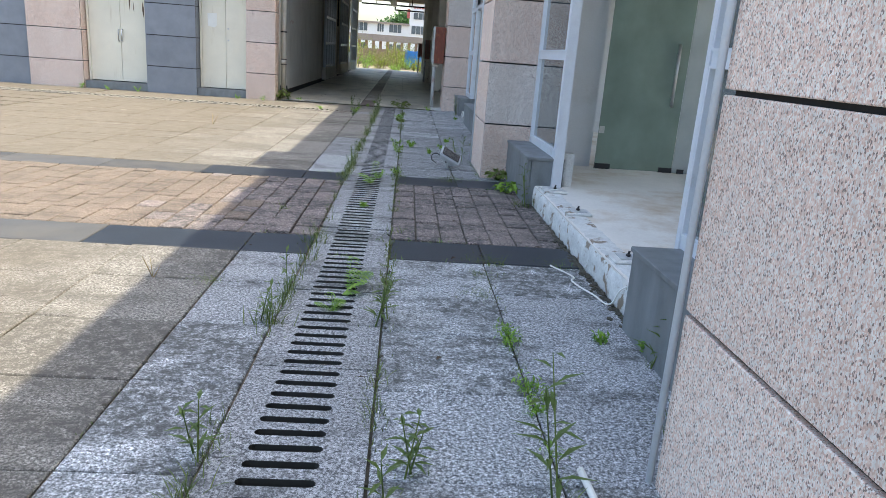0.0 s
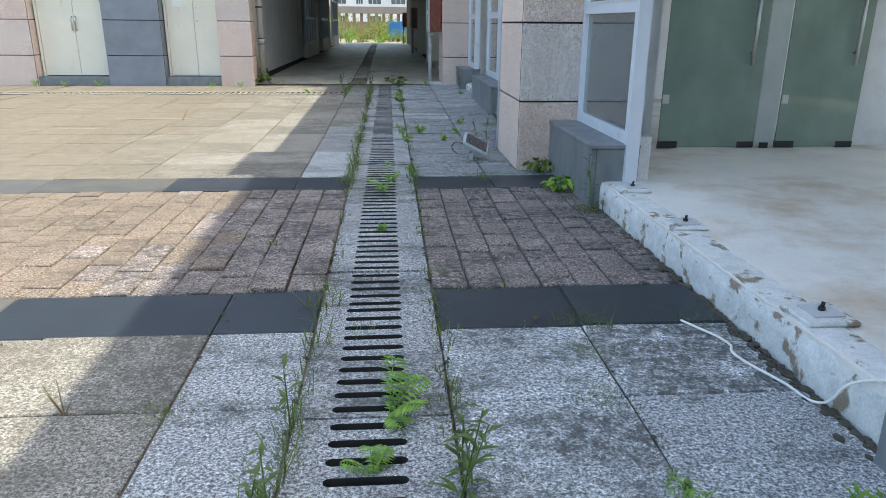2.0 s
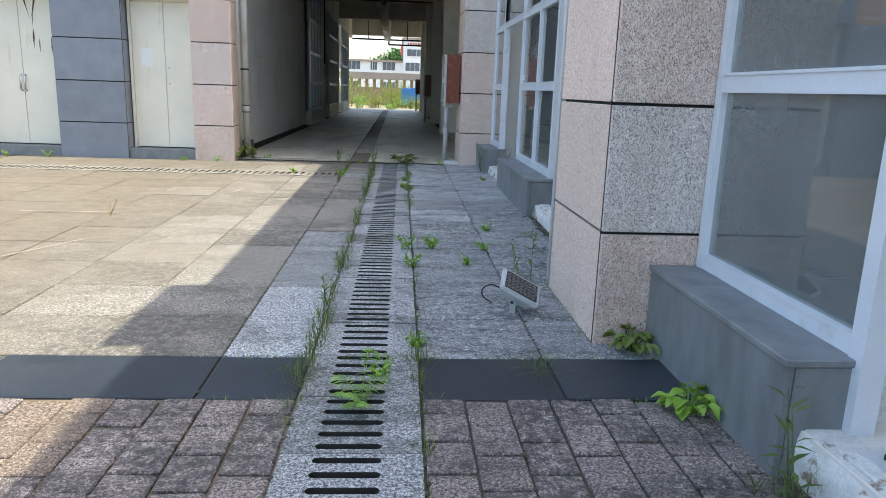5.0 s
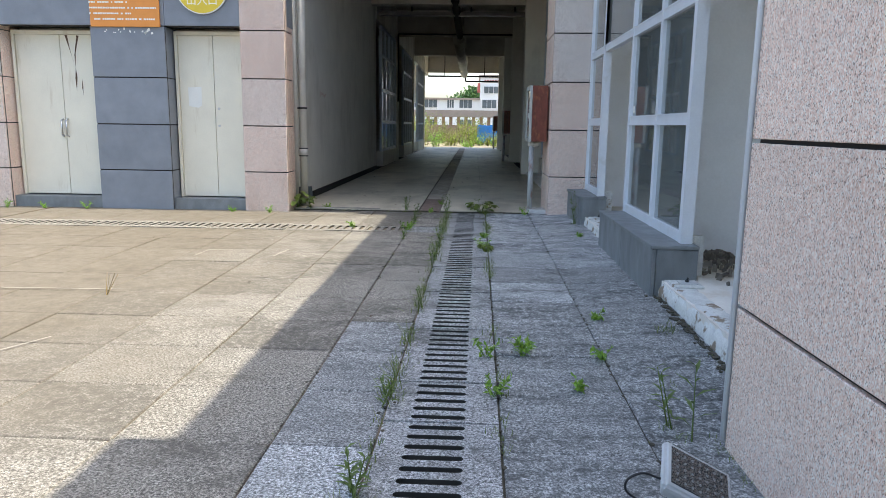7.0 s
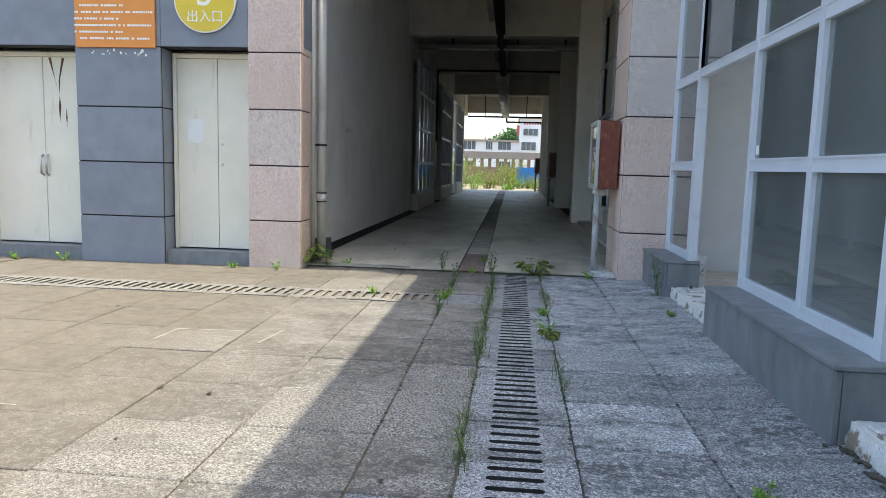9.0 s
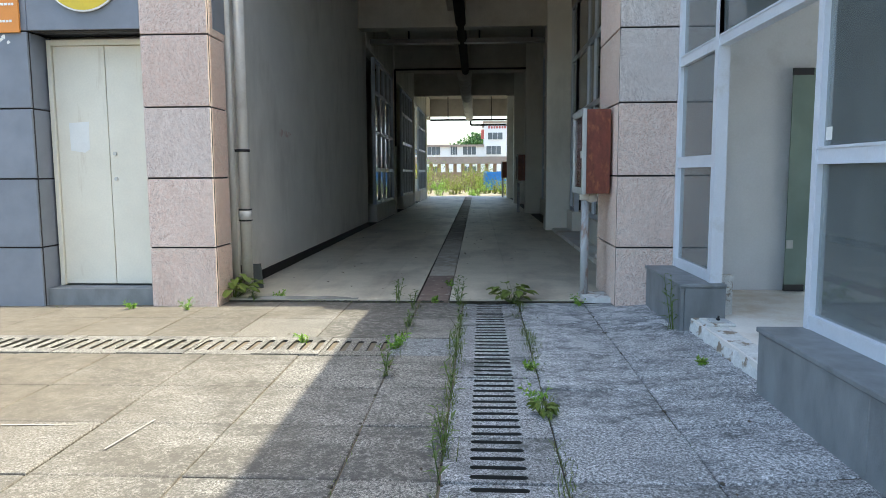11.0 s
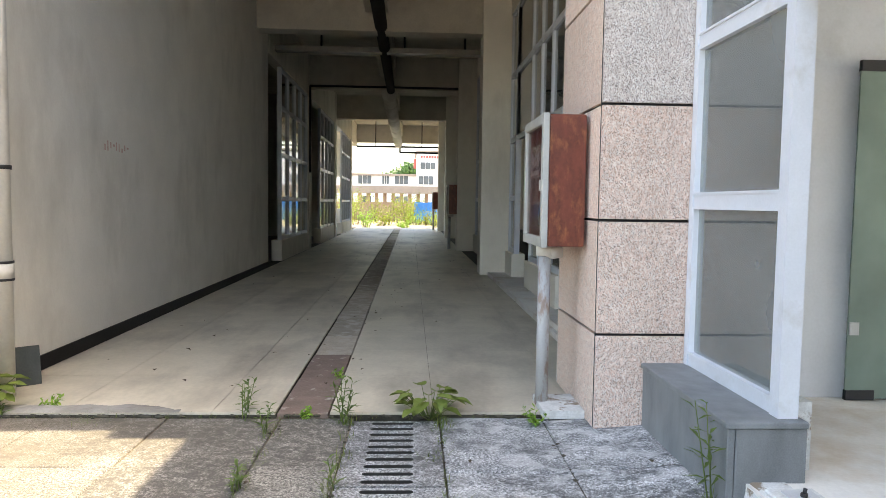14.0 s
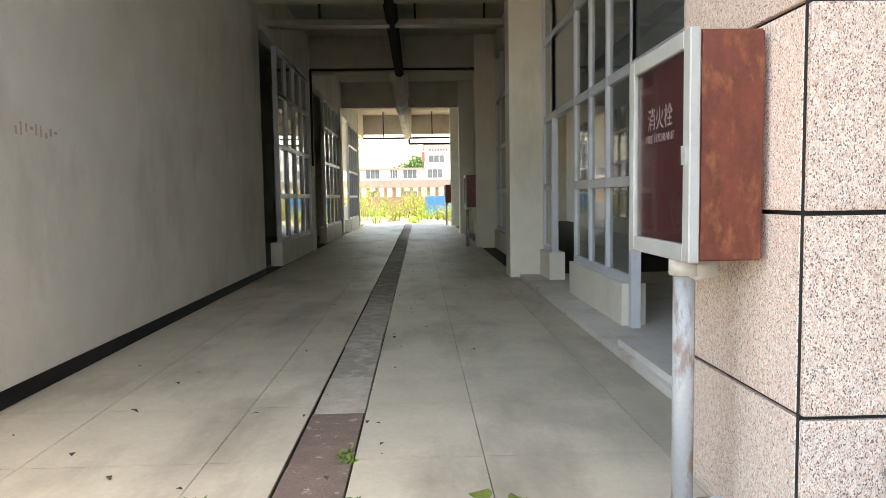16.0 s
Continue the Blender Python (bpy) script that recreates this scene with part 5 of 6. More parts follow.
# the rest of the yard, past what can be told apart
bm = bmesh.new()
for a, b in LEFT_ROWS + [(4.39, 4.815), (6.79, 7.215)]:
    for c in (COLS_L[9:40] if b > 1.2 else COLS_L[:40]):
        z = ground_z(c[0], a) + rnd.uniform(-0.003, 0.002)
        box(bm, c[0] + 0.004, c[1] - 0.004, a + 0.004, b - 0.004, z - 0.05, z)
for i in range(40):
    for k in range(4):
        x0 = DL - 22 * 0.166 - (i + 1) * 0.33
        box(bm, x0 + 0.004, x0 + 0.326, 4.82 + 0.49 * k, 4.82 + 0.49 * (k + 1) - 0.008, -0.05, rnd.uniform(-0.003, 0.003))
tagged(part("far_paving", bm, M_SLAB_YARD, None), "muddy sunlit stone slabs of the far yard", "paving", "", "stuff")


# slotted drain covers
def cover_mesh(width, length, slots, s0, s1, sw, thick, material):
    bm = bmesh.new()
    def loop(pts):
        vs = [bm.verts.new((x, y, 0)) for x, y in pts]
        for a, b in zip(vs, vs[1:] + vs[:1]):
            bm.edges.new((a, b))
    loop([(-width / 2, -length / 2), (width / 2, -length / 2), (width / 2, length / 2), (-width / 2, length / 2)])
    pitch = length / slots
    for k in range(slots):
        yc, r = -length / 2 + pitch * (k + 0.5), sw / 2
        pts = [(s1 - r + r * math.cos(a), yc + r * math.sin(a)) for a in np.linspace(-math.pi / 2, math.pi / 2, 6)]
        pts += [(s0 + r + r * math.cos(a), yc + r * math.sin(a)) for a in np.linspace(math.pi / 2, 3 * math.pi / 2, 6)]
        loop(pts)
    bmesh.ops.triangle_fill(bm, use_beauty=True, edges=bm.edges[:])
    ext = bmesh.ops.extrude_face_region(bm, geom=bm.faces[:])
    bmesh.ops.translate(bm, verts=[v for v in ext["geom"] if isinstance(v, bmesh.types.BMVert)], vec=(0, 0, -thick))
    me = mesh_of("drain_cover", bm, material)
    # inner slot faces get the colour that carries their shade
    me.materials.append(M_SLOT_SHADE)
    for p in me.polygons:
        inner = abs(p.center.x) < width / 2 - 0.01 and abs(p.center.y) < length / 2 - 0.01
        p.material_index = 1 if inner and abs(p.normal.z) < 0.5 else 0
    return me


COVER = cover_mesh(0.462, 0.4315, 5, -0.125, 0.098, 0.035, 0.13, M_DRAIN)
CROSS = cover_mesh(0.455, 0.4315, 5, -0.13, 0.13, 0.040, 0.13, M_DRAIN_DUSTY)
for k in range(35):
    y = 2.887 - 0.4356 * 6 + 0.4356 * (k + 0.5)
    if y > 15.05:
        break
    x = (DL + DR) / 2 + SKEW * (y - 7)
    ob = new("drain_cover", COVER)
    ob.parent = pavement
    sunk = -0.006 if 4.7 < y < 5.6 else 0.0
    ob.location = (x, y, ground_z(x, y) + 0.002 + sunk + rnd.uniform(-0.004, 0.004))
    ob.rotation_euler = (rnd.uniform(-0.008, 0.008), rnd.uniform(-0.006, 0.006), -SKEW + (rnd.uniform(-0.012, 0.012) if sunk else rnd.uniform(-0.01, 0.01)))
for k in range(40):
    x = -0.76 - 0.4356 * (k + 0.5)
    ob = new("drain_cover", CROSS)
    ob.parent = pavement_yard
    ob.location = (x, 13.595, ground_z(x, 13.6) + 0.003 + rnd.uniform(-0.003, 0.003))
    ob.rotation_euler = (0, 0, math.pi / 2 + rnd.uniform(-0.01, 0.01))
boxed("filler_slab", (-0.757, -0.335, 13.37, 13.82, -0.02, 0.031), M_SLAB_GRIMY, pavement_yard)
slab_structure("drain_silt", [(-0.33, 0.10, 10.2, 12.6, -0.10, -0.012), (-0.33, 0.11, 12.6, 15.0, -0.10, 0.008)], M_SILT, "grey silt that fills the drain under its covers", "drain")

# passage floor tiles and channel covers
floor_passage = bpy.data.objects["floor_passage"]
TILE = 0.80
n_rows = int((CORR_END - 15.165) / TILE)
for j in range(n_rows):
    y = 15.165 + TILE * j
    for x0, x1 in ((-2.455, -1.88), (-1.88, -1.08), (-1.08, -0.735), (-0.44, 0.128), (0.128, 0.928), (0.928, 1.235)):
        piece("tile", ((x0 + x1) / 2, y + TILE / 2, CORR_Z - 0.006, x1 - x0 - 0.0035, TILE - 0.0035, 0.014), M_FLOOR, floor_passage)
y = 15.165
while y < CORR_END - 0.5:
    ln = rnd.choice((0.62, 0.9, 1.25, 2.2)) if y > 16.8 else 0.75
    ob = piece("channel_cover", (-0.5875, y + ln / 2, CORR_Z - 0.021 + rnd.uniform(-0.005, 0.003), 0.276, ln - 0.009, 0.03), M_CHANNEL_RED if y < 16.0 else M_CHANNEL, floor_passage, 0.004)
    ob.rotation_euler = (rnd.uniform(-0.006, 0.006), rnd.uniform(-0.01, 0.01), rnd.uniform(-0.006, 0.006))
    y += ln
# broken front edge of the passage floor, bare mortar where the tile is gone
bm = bmesh.new()
rows = []
for i in range(27):
    x = -2.25 + 1.0 * i / 26
    deep = 0.035 + 0.11 * smooth01(-1.2, -1.5, x) + rnd.uniform(-0.018, 0.018)
    rows.append([bm.verts.new((x, 15.160 + deep * f, CORR_Z + 0.001 + (rnd.uniform(0.001, 0.010) if 0 < f < 1 else 0.0))) for f in (0, 0.25, 0.5, 0.75, 1.0)])
for a, b in zip(rows[:-1], rows[1:]):
    for k in range(4):
        bm.faces.new((a[k], b[k], b[k + 1], a[k + 1]))
structure("broken_edge", bm, M_CONCRETE, "crumbled grey mortar edge of the passage floor", "floor")
clad_all()

# ---- weeds in the joints ----
def blade(bm, p, d, ln, wd, bend):
    """A tapering grass blade that bends over."""
    side = Vector((-d.y, d.x, 0))
    side = side.normalized() if side.length > 1e-4 else Vector((1, 0, 0))
    out = Vector((d.x, d.y, 0))
    prev = None
    for k in range(5):
        f = k / 4
        c = p + d * ln * f + (out * 0.5 + Vector((0, 0, -1))) * bend * ln * f * f
        w = wd * (1 - f) ** 0.7 * (0.6 + 0.9 * min(f * 3, 1)) / 1.5
        pair = (bm.verts.new(c + side * w / 2), bm.verts.new(c - side * w / 2)) if k < 4 else (bm.verts.new(c),)
        if prev:
            bm.faces.new((prev[0], prev[1], *pair[::-1])) if len(pair) == 2 else bm.faces.new((prev[0], prev[1], pair[0]))
        prev = pair


def tuft(bm, x, y, z, rn, n=14, h=0.12, spread=0.03, wd=0.006):
    for k in range(n):
        a, lean = rn.uniform(0, 6.28), rn.uniform(0.1, 0.9)
        d = Vector((math.cos(a) * lean, math.sin(a) * lean, 1)).normalized()
        blade(bm, Vector((x + rn.gauss(0, spread), y + rn.gauss(0, spread), z - 0.005)), d, h * rn.uniform(0.5, 1.2), wd * rn.uniform(0.7, 1.3), rn.uniform(0.1, 0.5))


def weed(kind, x, y, h, seed, z=None):
    """One rooted plant: grass, tall (a stem with long leaves), sprout, broad, fern, dry."""
    rn = random.Random(seed)
    z = ground_z(x, y) - 0.01 if z is None else z
    O = Vector((0, 0, 0))
    mat, stems, leaves, thatch = M_LEAF, bmesh.new(), [], bmesh.new()

    def leaf():
        leaves.append(bmesh.new())
        return leaves[-1]

    if kind == "grass":
        tuft(thatch, 0, 0, 0, rn, 34, h, 0.035, 0.006)
        mat, label = M_GRASS, "tuft of thin green grass in a paving joint"
    elif kind == "dry":
        tuft(thatch, 0, 0, 0, rn, 40, h, 0.06, 0.003)
        for k in range(26):
            a = rn.uniform(0, 6.28)
            blade(thatch, Vector((rn.gauss(0, 0.03), rn.gauss(0, 0.03), 0.005)), Vector((math.cos(a), math.sin(a), 0.25)).normalized(), h * 1.7 * rn.uniform(0.6, 1.2), 0.003, 0.15)
        mat, label = M_GRASS, "flat sprawling patch of half-dry grass"
    elif kind == "tall":
        for s in range(rn.randint(1, 3)):
            a = rn.uniform(0, 6.28)
            tip = Vector((math.cos(a) * h * 0.18, math.sin(a) * h * 0.18, h * rn.uniform(0.65, 1.0)))
            b0 = Vector((rn.gauss(0, 0.015), rn.gauss(0, 0.015), 0))
            cyl(stems, b0, tip, 0.0035, 0.0015, n=5, caps=False)
            for k in range(9):
                f = 0.2 + 0.8 * k / 8
                a += 2.4
                d = Vector((math.cos(a), math.sin(a), rn.uniform(0.1, 0.9))).normalized()
                leaf_quad(leaf(), b0.lerp(tip, f), d, Vector((0, 0, 1)), (0.035 + h * rn.uniform(0.12, 0.22)) * (1.15 - 0.5 * f), 0.013 + 0.012 * h)
        tuft(thatch, 0, 0, 0, rn, 10, h * 0.25, 0.03, 0.004)
        label = "tall thin-leaved weed growing from a paving joint"
    elif kind == "sprout":
        for s in range(6):
            a, l = rn.uniform(0, 6.28), h * rn.uniform(0.5, 1.0)
            tip = Vector((math.cos(a) * l * 0.6, math.sin(a) * l * 0.6, l * 0.8))
            cyl(stems, O, tip, 0.002, 0.001, n=4, caps=False)
            for k in range(9):
                f = 0.25 + 0.75 * k / 8
                leaf_quad(thatch, tip * f, rand_dir(rn, 0.5), rand_dir(rn, 1.5), 0.034, 0.014)
        mat, label = M_LEAF_BRIGHT, "small bright green weed sprout in the paving"
    elif kind == "broad":
        for s in range(30):
            a, l = rn.uniform(0, 6.28), h * rn.uniform(0.5, 1.0)
            lean = rn.uniform(0.25, 1.0)
            tip = Vector((math.cos(a) * l * lean, math.sin(a) * l * lean, l * (1.15 - 0.6 * lean)))
            cyl(stems, O, tip, 0.003, 0.0018, n=4, caps=False)
            L, W = h * rn.uniform(0.32, 0.48), h * rn.uniform(0.26, 0.42)
            d = Vector((math.cos(a), math.sin(a), rn.uniform(-0.3, 0.2))).normalized()
            s0 = d.cross(Vector((0, 0, 1))).normalized()
            up = s0.cross(d)
            bm = leaf()
            c = bm.verts.new(tip + d * L * 0.4 - up * 0.006)
            rim = []
            for i in range(10):
                t0 = 2 * math.pi * i / 10
                r0 = 0.5 + (0.12 if i == 0 else 0) - (0.08 if i == 5 else 0)
                rim.append(bm.verts.new(tip + d * (L * 0.4 + L * r0 * math.cos(t0)) + s0 * W * 0.5 * math.sin(t0) + up * (0.010 * abs(math.sin(t0)) - 0.02 * max(0, math.cos(t0)) ** 2)))
            for i in range(10):
                bm.faces.new((c, rim[i], rim[(i + 1) % 10]))
        mat, label = (M_LEAF_BRIGHT if seed % 2 else M_LEAF), "leafy round-leaved weed rooted at the wall foot"
    elif kind == "fern":
        for s in range(6):
            a = rn.uniform(0, 6.28)
            l, rise = h * rn.uniform(0.9, 1.4), (1.1 if s == 0 else rn.uniform(0.15, 0.6))
            out = 0.35 if s == 0 else 0.85
            bm, last = leaf(), O
            for k in range(12):
                f = k / 11
                p = Vector((math.cos(a) * l * f * out, math.sin(a) * l * f * out, l * rise * math.sin(f * 1.7) + 0.01))
                if k:
                    cyl(bm, last, p, 0.0014, n=3, caps=False)
                last = p
                side = Vector((-math.sin(a), math.cos(a), 0.1))
                ln = l * 0.34 * math.sin(0.25 + 2.75 * (1 - f) ** 0.8) + 0.006
                for sg in (-1, 1):
                    leaf_quad(bm, p, side * sg + Vector((math.cos(a), math.sin(a), 0)) * 0.35, Vector((0, 0, 1)), ln, l * 0.085)
        mat, label = M_LEAF_BRIGHT, "green fern growing out of the drain slots"
    else:
        for s in range(4):
            a = rn.uniform(0, 6.28)
            cyl(stems, O, (math.cos(a) * h * 0.4, math.sin(a) * h * 0.4, h * rn.uniform(0.6, 1)), 0.003, 0.001, n=4, caps=False)
        mat, label = M_DRY, "dead dry weed stalk standing in the yard"
    t = thing("weed" if kind not in ("grass", "dry", "fern") else ("fern" if kind == "fern" else "grass_tuft"), label, "plant", kind + " plants")
    t.location = (x, y, z)
    if stems.verts:
        tagged(part("stem", stems, mat, t), kind="stuff")
    for bm in leaves:
        part("frond" if kind == "fern" else "leaf", bm, mat, t)
    if thatch.verts:
        tagged(part("turf" if kind != "sprout" else "foliage", thatch, mat, t), kind="stuff")
    return t


WEEDS = [
    ("tall", -0.30, 2.36, 0.26), ("tall", 0.235, 2.15, 0.24), ("tall", 0.32, 2.30, 0.22), ("tall", 0.74, 2.20, 0.50), ("tall", 0.20, 3.41, 0.30),
    ("tall", -0.29, 3.40, 0.20), ("tall", 1.19, 3.10, 0.42), ("tall", -0.28, 3.80, 0.26), ("dead", -0.95, 3.93, 0.12), ("fern", 0.02, 3.86, 0.13), ("fern", -0.02, 3.57, 0.07),
    ("tall", 0.21, 3.52, 0.22), ("grass", -0.28, 3.40, 0.12), ("sprout", 1.05, 3.35, 0.06), ("sprout", 1.22, 3.25, 0.10), ("grass", 1.10, 2.55, 0.25), ("broad", 1.02, 2.10, 0.12),
    ("grass", -0.58, 5.55, 0.10), ("broad", 1.11, 7.40, 0.135), ("broad", 1.12, 6.76, 0.13), ("dry", 0.76, 7.18, 0.13), ("sprout", 0.06, 7.09, 0.11), ("fern", 0.0, 6.83, 0.13),
    ("grass", -0.27, 7.12, 0.12), ("sprout", 0.22, 8.93, 0.14), ("sprout", 0.62, 9.03, 0.08), ("sprout", 0.40, 9.56, 0.10), ("tall", 0.93, 8.56, 0.42), ("tall", 0.90, 8.66, 0.26),
    ("sprout", 0.20, 9.46, 0.16), ("sprout", 0.39, 9.50, 0.14), ("sprout", 0.79, 9.47, 0.09), ("broad", 0.23, 15.22, 0.21), ("sprout", 0.80, 15.10, 0.14), ("broad", -2.27, 15.33, 0.26),
    ("sprout", -1.24, 13.76, 0.09), ("sprout", -0.61, 13.62, 0.13), ("sprout", 0.225, 12.56, 0.15), ("broad", 0.235, 12.40, 0.09), ("tall", 1.165, 14.08, 0.40), ("tall", -0.74, 15.22, 0.24),
    ("tall", -0.25, 15.18, 0.28), ("sprout", -0.335, 16.05, 0.10), ("sprout", -6.0, 14.88, 0.18), ("sprout", -5.5, 14.90, 0.12), ("sprout", -4.92, 14.88, 0.16), ("sprout", -2.99, 14.87, 0.10), ("sprout", -2.5, 14.86, 0.12),
    ("dead", -2.35, 10.5, 0.20), ("tall", -2.05, 15.25, 0.15), ("dry", -1.55, 15.22, 0.07), ("sprout", -0.45, 15.24, 0.07), ("grass", 1.14, 6.2, 0.16), ("tall", 1.20, 6.16, 0.40),
    ("grass", -0.25, 4.35, 0.13), ("grass", 0.85, 4.45, 0.09), ("grass", 0.24, 5.05, 0.09), ("sprout", 0.0, 5.85, 0.05), ("grass", -0.26, 4.75, 0.14), ("sprout", 0.23, 7.45, 0.08), ("grass", 0.24, 7.25, 0.10),
    ("sprout", 0.9, 10.2, 0.08), ("sprout", 1.1, 13.2, 0.05), ("grass", 1.12, 9.9, 0.09),
]
for k, (kind, x, y, h) in enumerate(WEEDS):
    weed(kind, x - (0.127 if x < 1.0 else 0), y - 0.085, h, 1000 + k)
for k, (kind, x, y, h) in enumerate((("tall", -0.72, 12.93, 0.2), ("sprout", -0.72, 13.6, 0.12), ("tall", -0.36, 11.6, 0.2), ("tall", -0.33, 11.86, 0.24), ("sprout", 0.116, 13.07, 0.1),
                                      ("tall", -0.74, 14.9, 0.2), ("tall", -0.35, 15.05, 0.26), ("tall", -0.88, 15.22, 0.22), ("sprout", -2.0, 15.3, 0.12), ("tall", -0.36, 8.71, 0.16),
                                      ("tall", -0.37, 7.98, 0.18), ("tall", -0.34, 10.3, 0.16), ("tall", -0.33, 12.6, 0.24), ("tall", -0.33, 13.4, 0.22), ("tall", -0.32, 14.2, 0.2), ("tall", -0.72, 14.2, 0.14),
                                      ("grass", 0.118, 14.53, 0.07), ("dry", 0.612, 4.16, 0.06), ("dry", 0.655, 4.45, 0.08), ("dry", 0.55, 3.85, 0.06), ("dry", -0.79, 3.84, 0.07), ("dry", 1.08, 4.46, 0.06))):
    weed(kind, x, y, h, 3000 + k)

# small growth all along the joints
rn = random.Random(77)
bm = bmesh.new()
y = 2.0
while y < 15.2:
    for x, dens, hh in ((DL, 1.0, 0.085), (DR, 1.0, 0.06)):
        clump = max(0.0, 0.55 + 1.3 * noise.noise(Vector((x * 9, y * 1.7, 3.1))))
        if rn.random() < clump * dens * (1.0 if not 5.0 < y < 6.6 else 0.4):
            boost = 1.1 if (x < 0 and y > 7.6) else 1.0
            tuft(bm, x + SKEW * (y - 7) + rn.gauss(0, 0.008), y, ground_z(x, y) - 0.01, rn, int(15 * boost), hh * (0.7 + 0.9 * clump) * boost * rn.uniform(0.5, 1.4), 0.022, 0.0045)
    if rn.random() < 0.25:
        tuft(bm, -0.755 + SKEW * (y - 7), y, ground_z(-0.6, y) - 0.01, rn, 5, 0.035, 0.015, 0.004)
    if y > 13 and rn.random() < 0.6:
        tuft(bm, -0.755 + SKEW * (y - 7), y, ground_z(-0.6, y) - 0.01, rn, 9, 0.08, 0.02, 0.004)
    if y < 4.4 and rn.random() < (0.8 if 2.4 < y < 3.4 else 0.35):
        tuft(bm, 0.668 + SKEW * (y - 7), y, -0.01, rn, 9, 0.045, 0.015, 0.004)
    if rn.random() < 0.3:
        tuft(bm, 0.668 + SKEW * (y - 7), y, ground_z(0.79, y) - 0.01, rn, 4, 0.03, 0.012, 0.004)
    if 7.4 < y < 8.5 or 9.0 < y < 9.1:
        tuft(bm, 0.935, y, ground_z(0.94, y) - 0.01, rn, 12, 0.05, 0.014, 0.004)
    if (3.5 < y < 6.2 or 9.1 < y < 10.6) and rn.random() < 0.35:
        tuft(bm, KX - 0.02, y, ground_z(KX, y) - 0.005, rn, 6, 0.035, 0.014, 0.003)
    y += 0.045
for k in range(60):
    x = rn.uniform(-2.2, 0.9)
    tuft(bm, x, 15.16 + rn.gauss(0, 0.012), 0.035, rn, 4, 0.04, 0.015, 0.004)
for k in range(40):
    x = rn.uniform(-7.5, -2.5)
    tuft(bm, x, 14.885, 0.03, rn, 3, 0.04, 0.02, 0.004)
tagged(part("joint_weeds", bm, M_GRASS, None), "thin grass and weeds along the paving joints", "grass", "", "stuff")
bm = bmesh.new()
for k in range(70):
    x = rn.uniform(-0.7, 1.2)
    y0 = rn.choice((4.39, 4.815, 6.79, 7.215, 7.215))
    tuft(bm, x, y0 + rn.gauss(0, 0.012), -0.008, rn, 8, 0.05, 0.02, 0.003)
for k in range(130):
    y0 = rn.uniform(1.6, 3.4)
    if noise.noise(Vector((4.0, y0 * 3.5, 1.0))) < 0.05:
        continue
    x = 0.668 + SKEW * (y0 - 7) + rn.gauss(0, 0.018)
    tuft(bm, x, y0, -0.008, rn, 6, 0.05, 0.02, 0.004)
    for i in range(7):
        leaf_quad(bm, Vector((x + rn.gauss(0, 0.02), y0 + rn.gauss(0, 0.02), rn.uniform(0.002, 0.035))), rand_dir(rn, 0.5), Vector((0, 0, 1)), rn.uniform(0.012, 0.03), rn.uniform(0.006, 0.012))
tagged(part("band_weeds", bm, M_LEAF_BRIGHT, None), "low yellow-green weeds beside the dark bands", "grass", "", "stuff")
# crumbs of soil and moss in the joints
bm = bmesh.new()
for k in range(420):
    y = rn.uniform(1.5, 15.2)
    x = rn.choice((DL, DL, DR, DR, 0.668, -0.755)) + SKEW * (y - 7) + rn.gauss(0, 0.010)
    s = rn.uniform(0.003, 0.008)
    m = Matrix.Translation((x, y, ground_z(x, y) - 0.002)) @ Matrix.Diagonal((s * 1.6, s * 2.2, s * 0.8, 1))
    bmesh.ops.create_icosphere(bm, subdivisions=1, radius=1.0, matrix=m)
for k in range(420):
    y = rn.uniform(3.45, 6.2) if k % 3 else rn.uniform(9.05, 10.6)
    x = KX - 0.012 - abs(rn.gauss(0, 0.022))
    s = rn.uniform(0.004, 0.011)
    bmesh.ops.create_icosphere(bm, subdivisions=1, radius=1.0, matrix=Matrix.Translation((x, y, ground_z(x, y) + 0.001)) @ Matrix.Diagonal((s * 1.5, s * 2.4, s * 0.8, 1)))
for k in range(160):
    x = rn.uniform(-2.3, 0.9)
    s = rn.uniform(0.005, 0.016)
    bmesh.ops.create_icosphere(bm, subdivisions=1, radius=1.0, matrix=Matrix.Translation((x, 15.165 + rn.gauss(0, 0.015), 0.042)) @ Matrix.Diagonal((s * 1.8, s, s * 0.7, 1)))
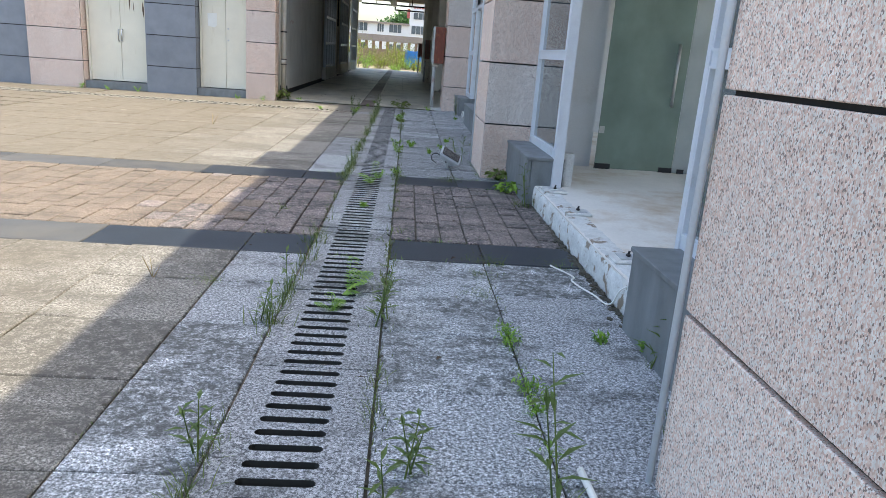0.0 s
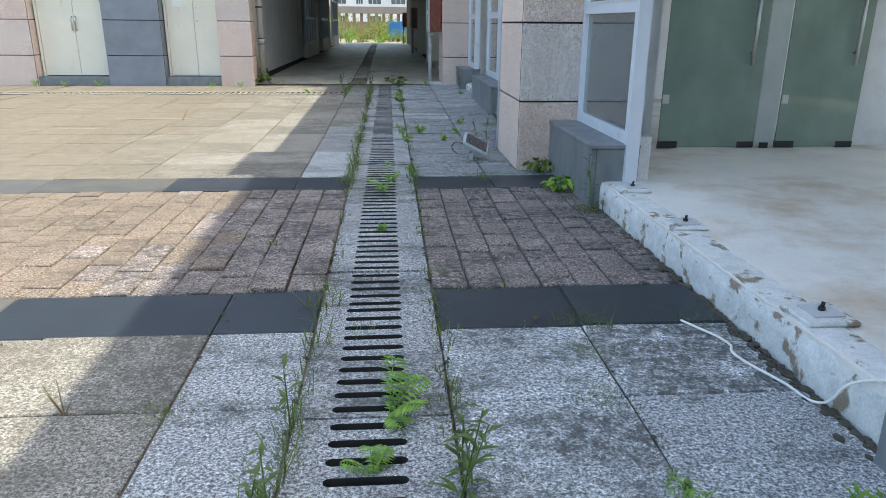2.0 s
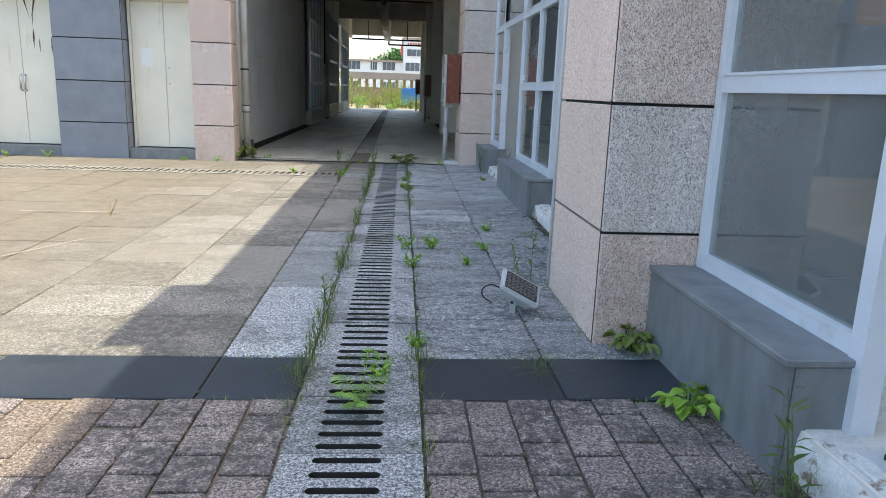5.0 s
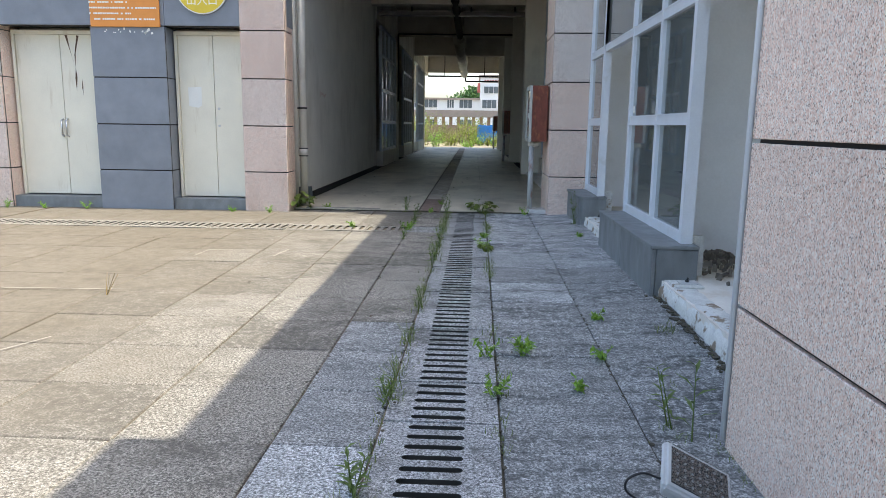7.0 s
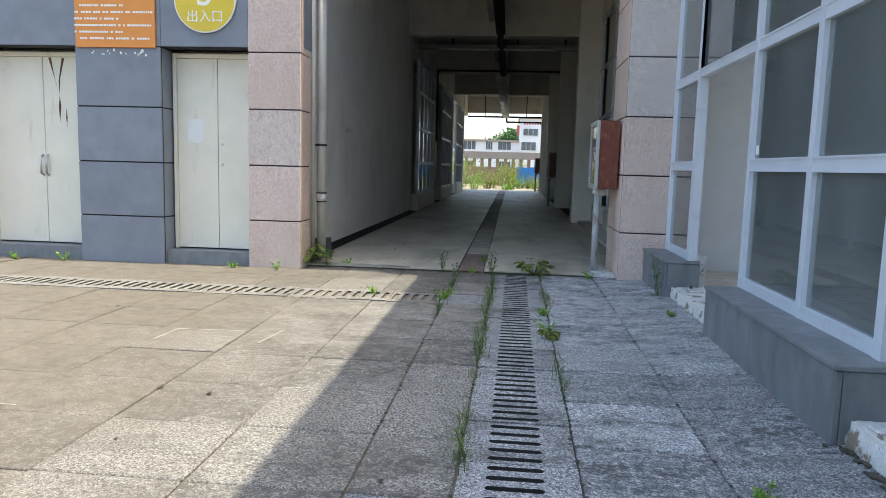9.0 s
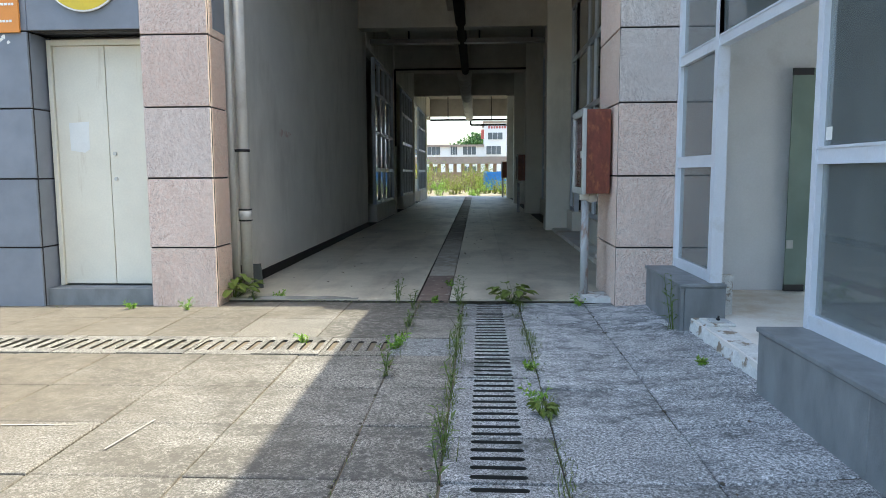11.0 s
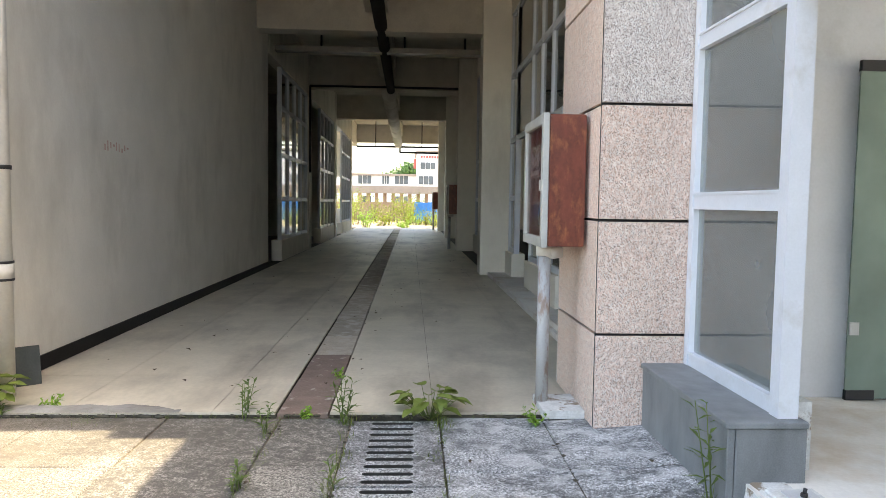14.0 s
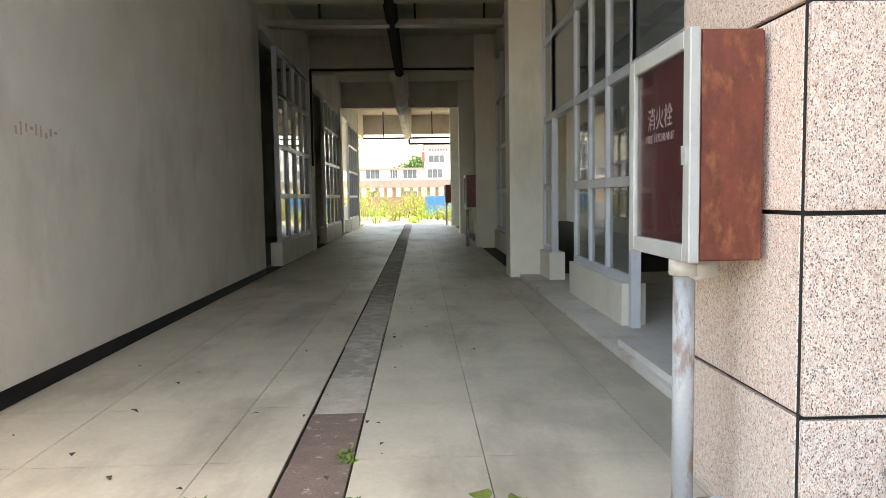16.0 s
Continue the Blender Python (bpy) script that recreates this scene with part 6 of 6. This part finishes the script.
tagged(part("soil_crumbs", bm, M_GROUT, None), "dark soil and moss crumbs in the joints", "soil", "", "stuff")
# pale mortar lines left in the yard's joints
bm = bmesh.new()
for x0, y0, x1, y1 in ((-2.43, 11.82, -2.41, 12.10), (-2.41, 12.10, -1.96, 12.13), (-3.3, 10.55, -2.45, 10.58), (-3.9, 9.75, -3.2, 9.80), (-1.75, 11.85, -1.7, 12.2), (-4.6, 11.4, -4.0, 11.42), (-2.6, 8.9, -2.3, 9.5)):
    a, b = Vector((x0, y0, 0)), Vector((x1, y1, 0))
    n = (b - a).cross(Vector((0, 0, 1))).normalized() * 0.007
    vs = []
    for p in (a - n, b - n * 0.4, b + n, a + n * 0.6):
        vs.append(bm.verts.new((p.x, p.y, ground_z(p.x, p.y) + 0.0065)))
    bm.faces.new(vs)
tagged(part("mortar_lines", bm, M_MORTAR, None), "pale mortar lines in the joints of the yard", "mortar", "", "stuff")
# leaf litter and grit on the passage floor and yard
bm = bmesh.new()
for k in range(230):
    if k < 180:
        x, y, z = (rn.uniform(-2.2, 1.4) if k % 3 else rn.gauss(-0.45, 0.3)), rn.uniform(15.4, 34), CORR_Z + 0.003
    else:
        x, y = rn.uniform(-4.5, 1.1), rn.uniform(2.5, 14.5)
        z = ground_z(x, y) + 0.006
    s = rn.uniform(0.008, 0.03)
    leaf_quad(bm, Vector((x, y, z)), Vector((rn.gauss(0, 1), rn.gauss(0, 1), 0.1)), Vector((0, 0, 1)), s * 1.8, s)
tagged(part("leaf_litter", bm, M_LITTER, None), "scattered dry leaf scraps on the floor", "litter", "", "stuff")

bm = bmesh.new()
for k in range(9):
    y0 = 17.15 + 0.055 * k
    box(bm, CORR_L + 0.001, CORR_L + 0.0022, y0, y0 + rn.uniform(0.01, 0.04), 1.62 + rn.uniform(-0.03, 0.02), 1.635 + rn.uniform(0, 0.05))
tagged(part("wall_scribble", bm, plain("faint_red_chalk", (0.66, 0.46, 0.39), 0.9, vary=0.1), None), "faint red chalk scribble on the passage wall", "writing", "", "stuff")
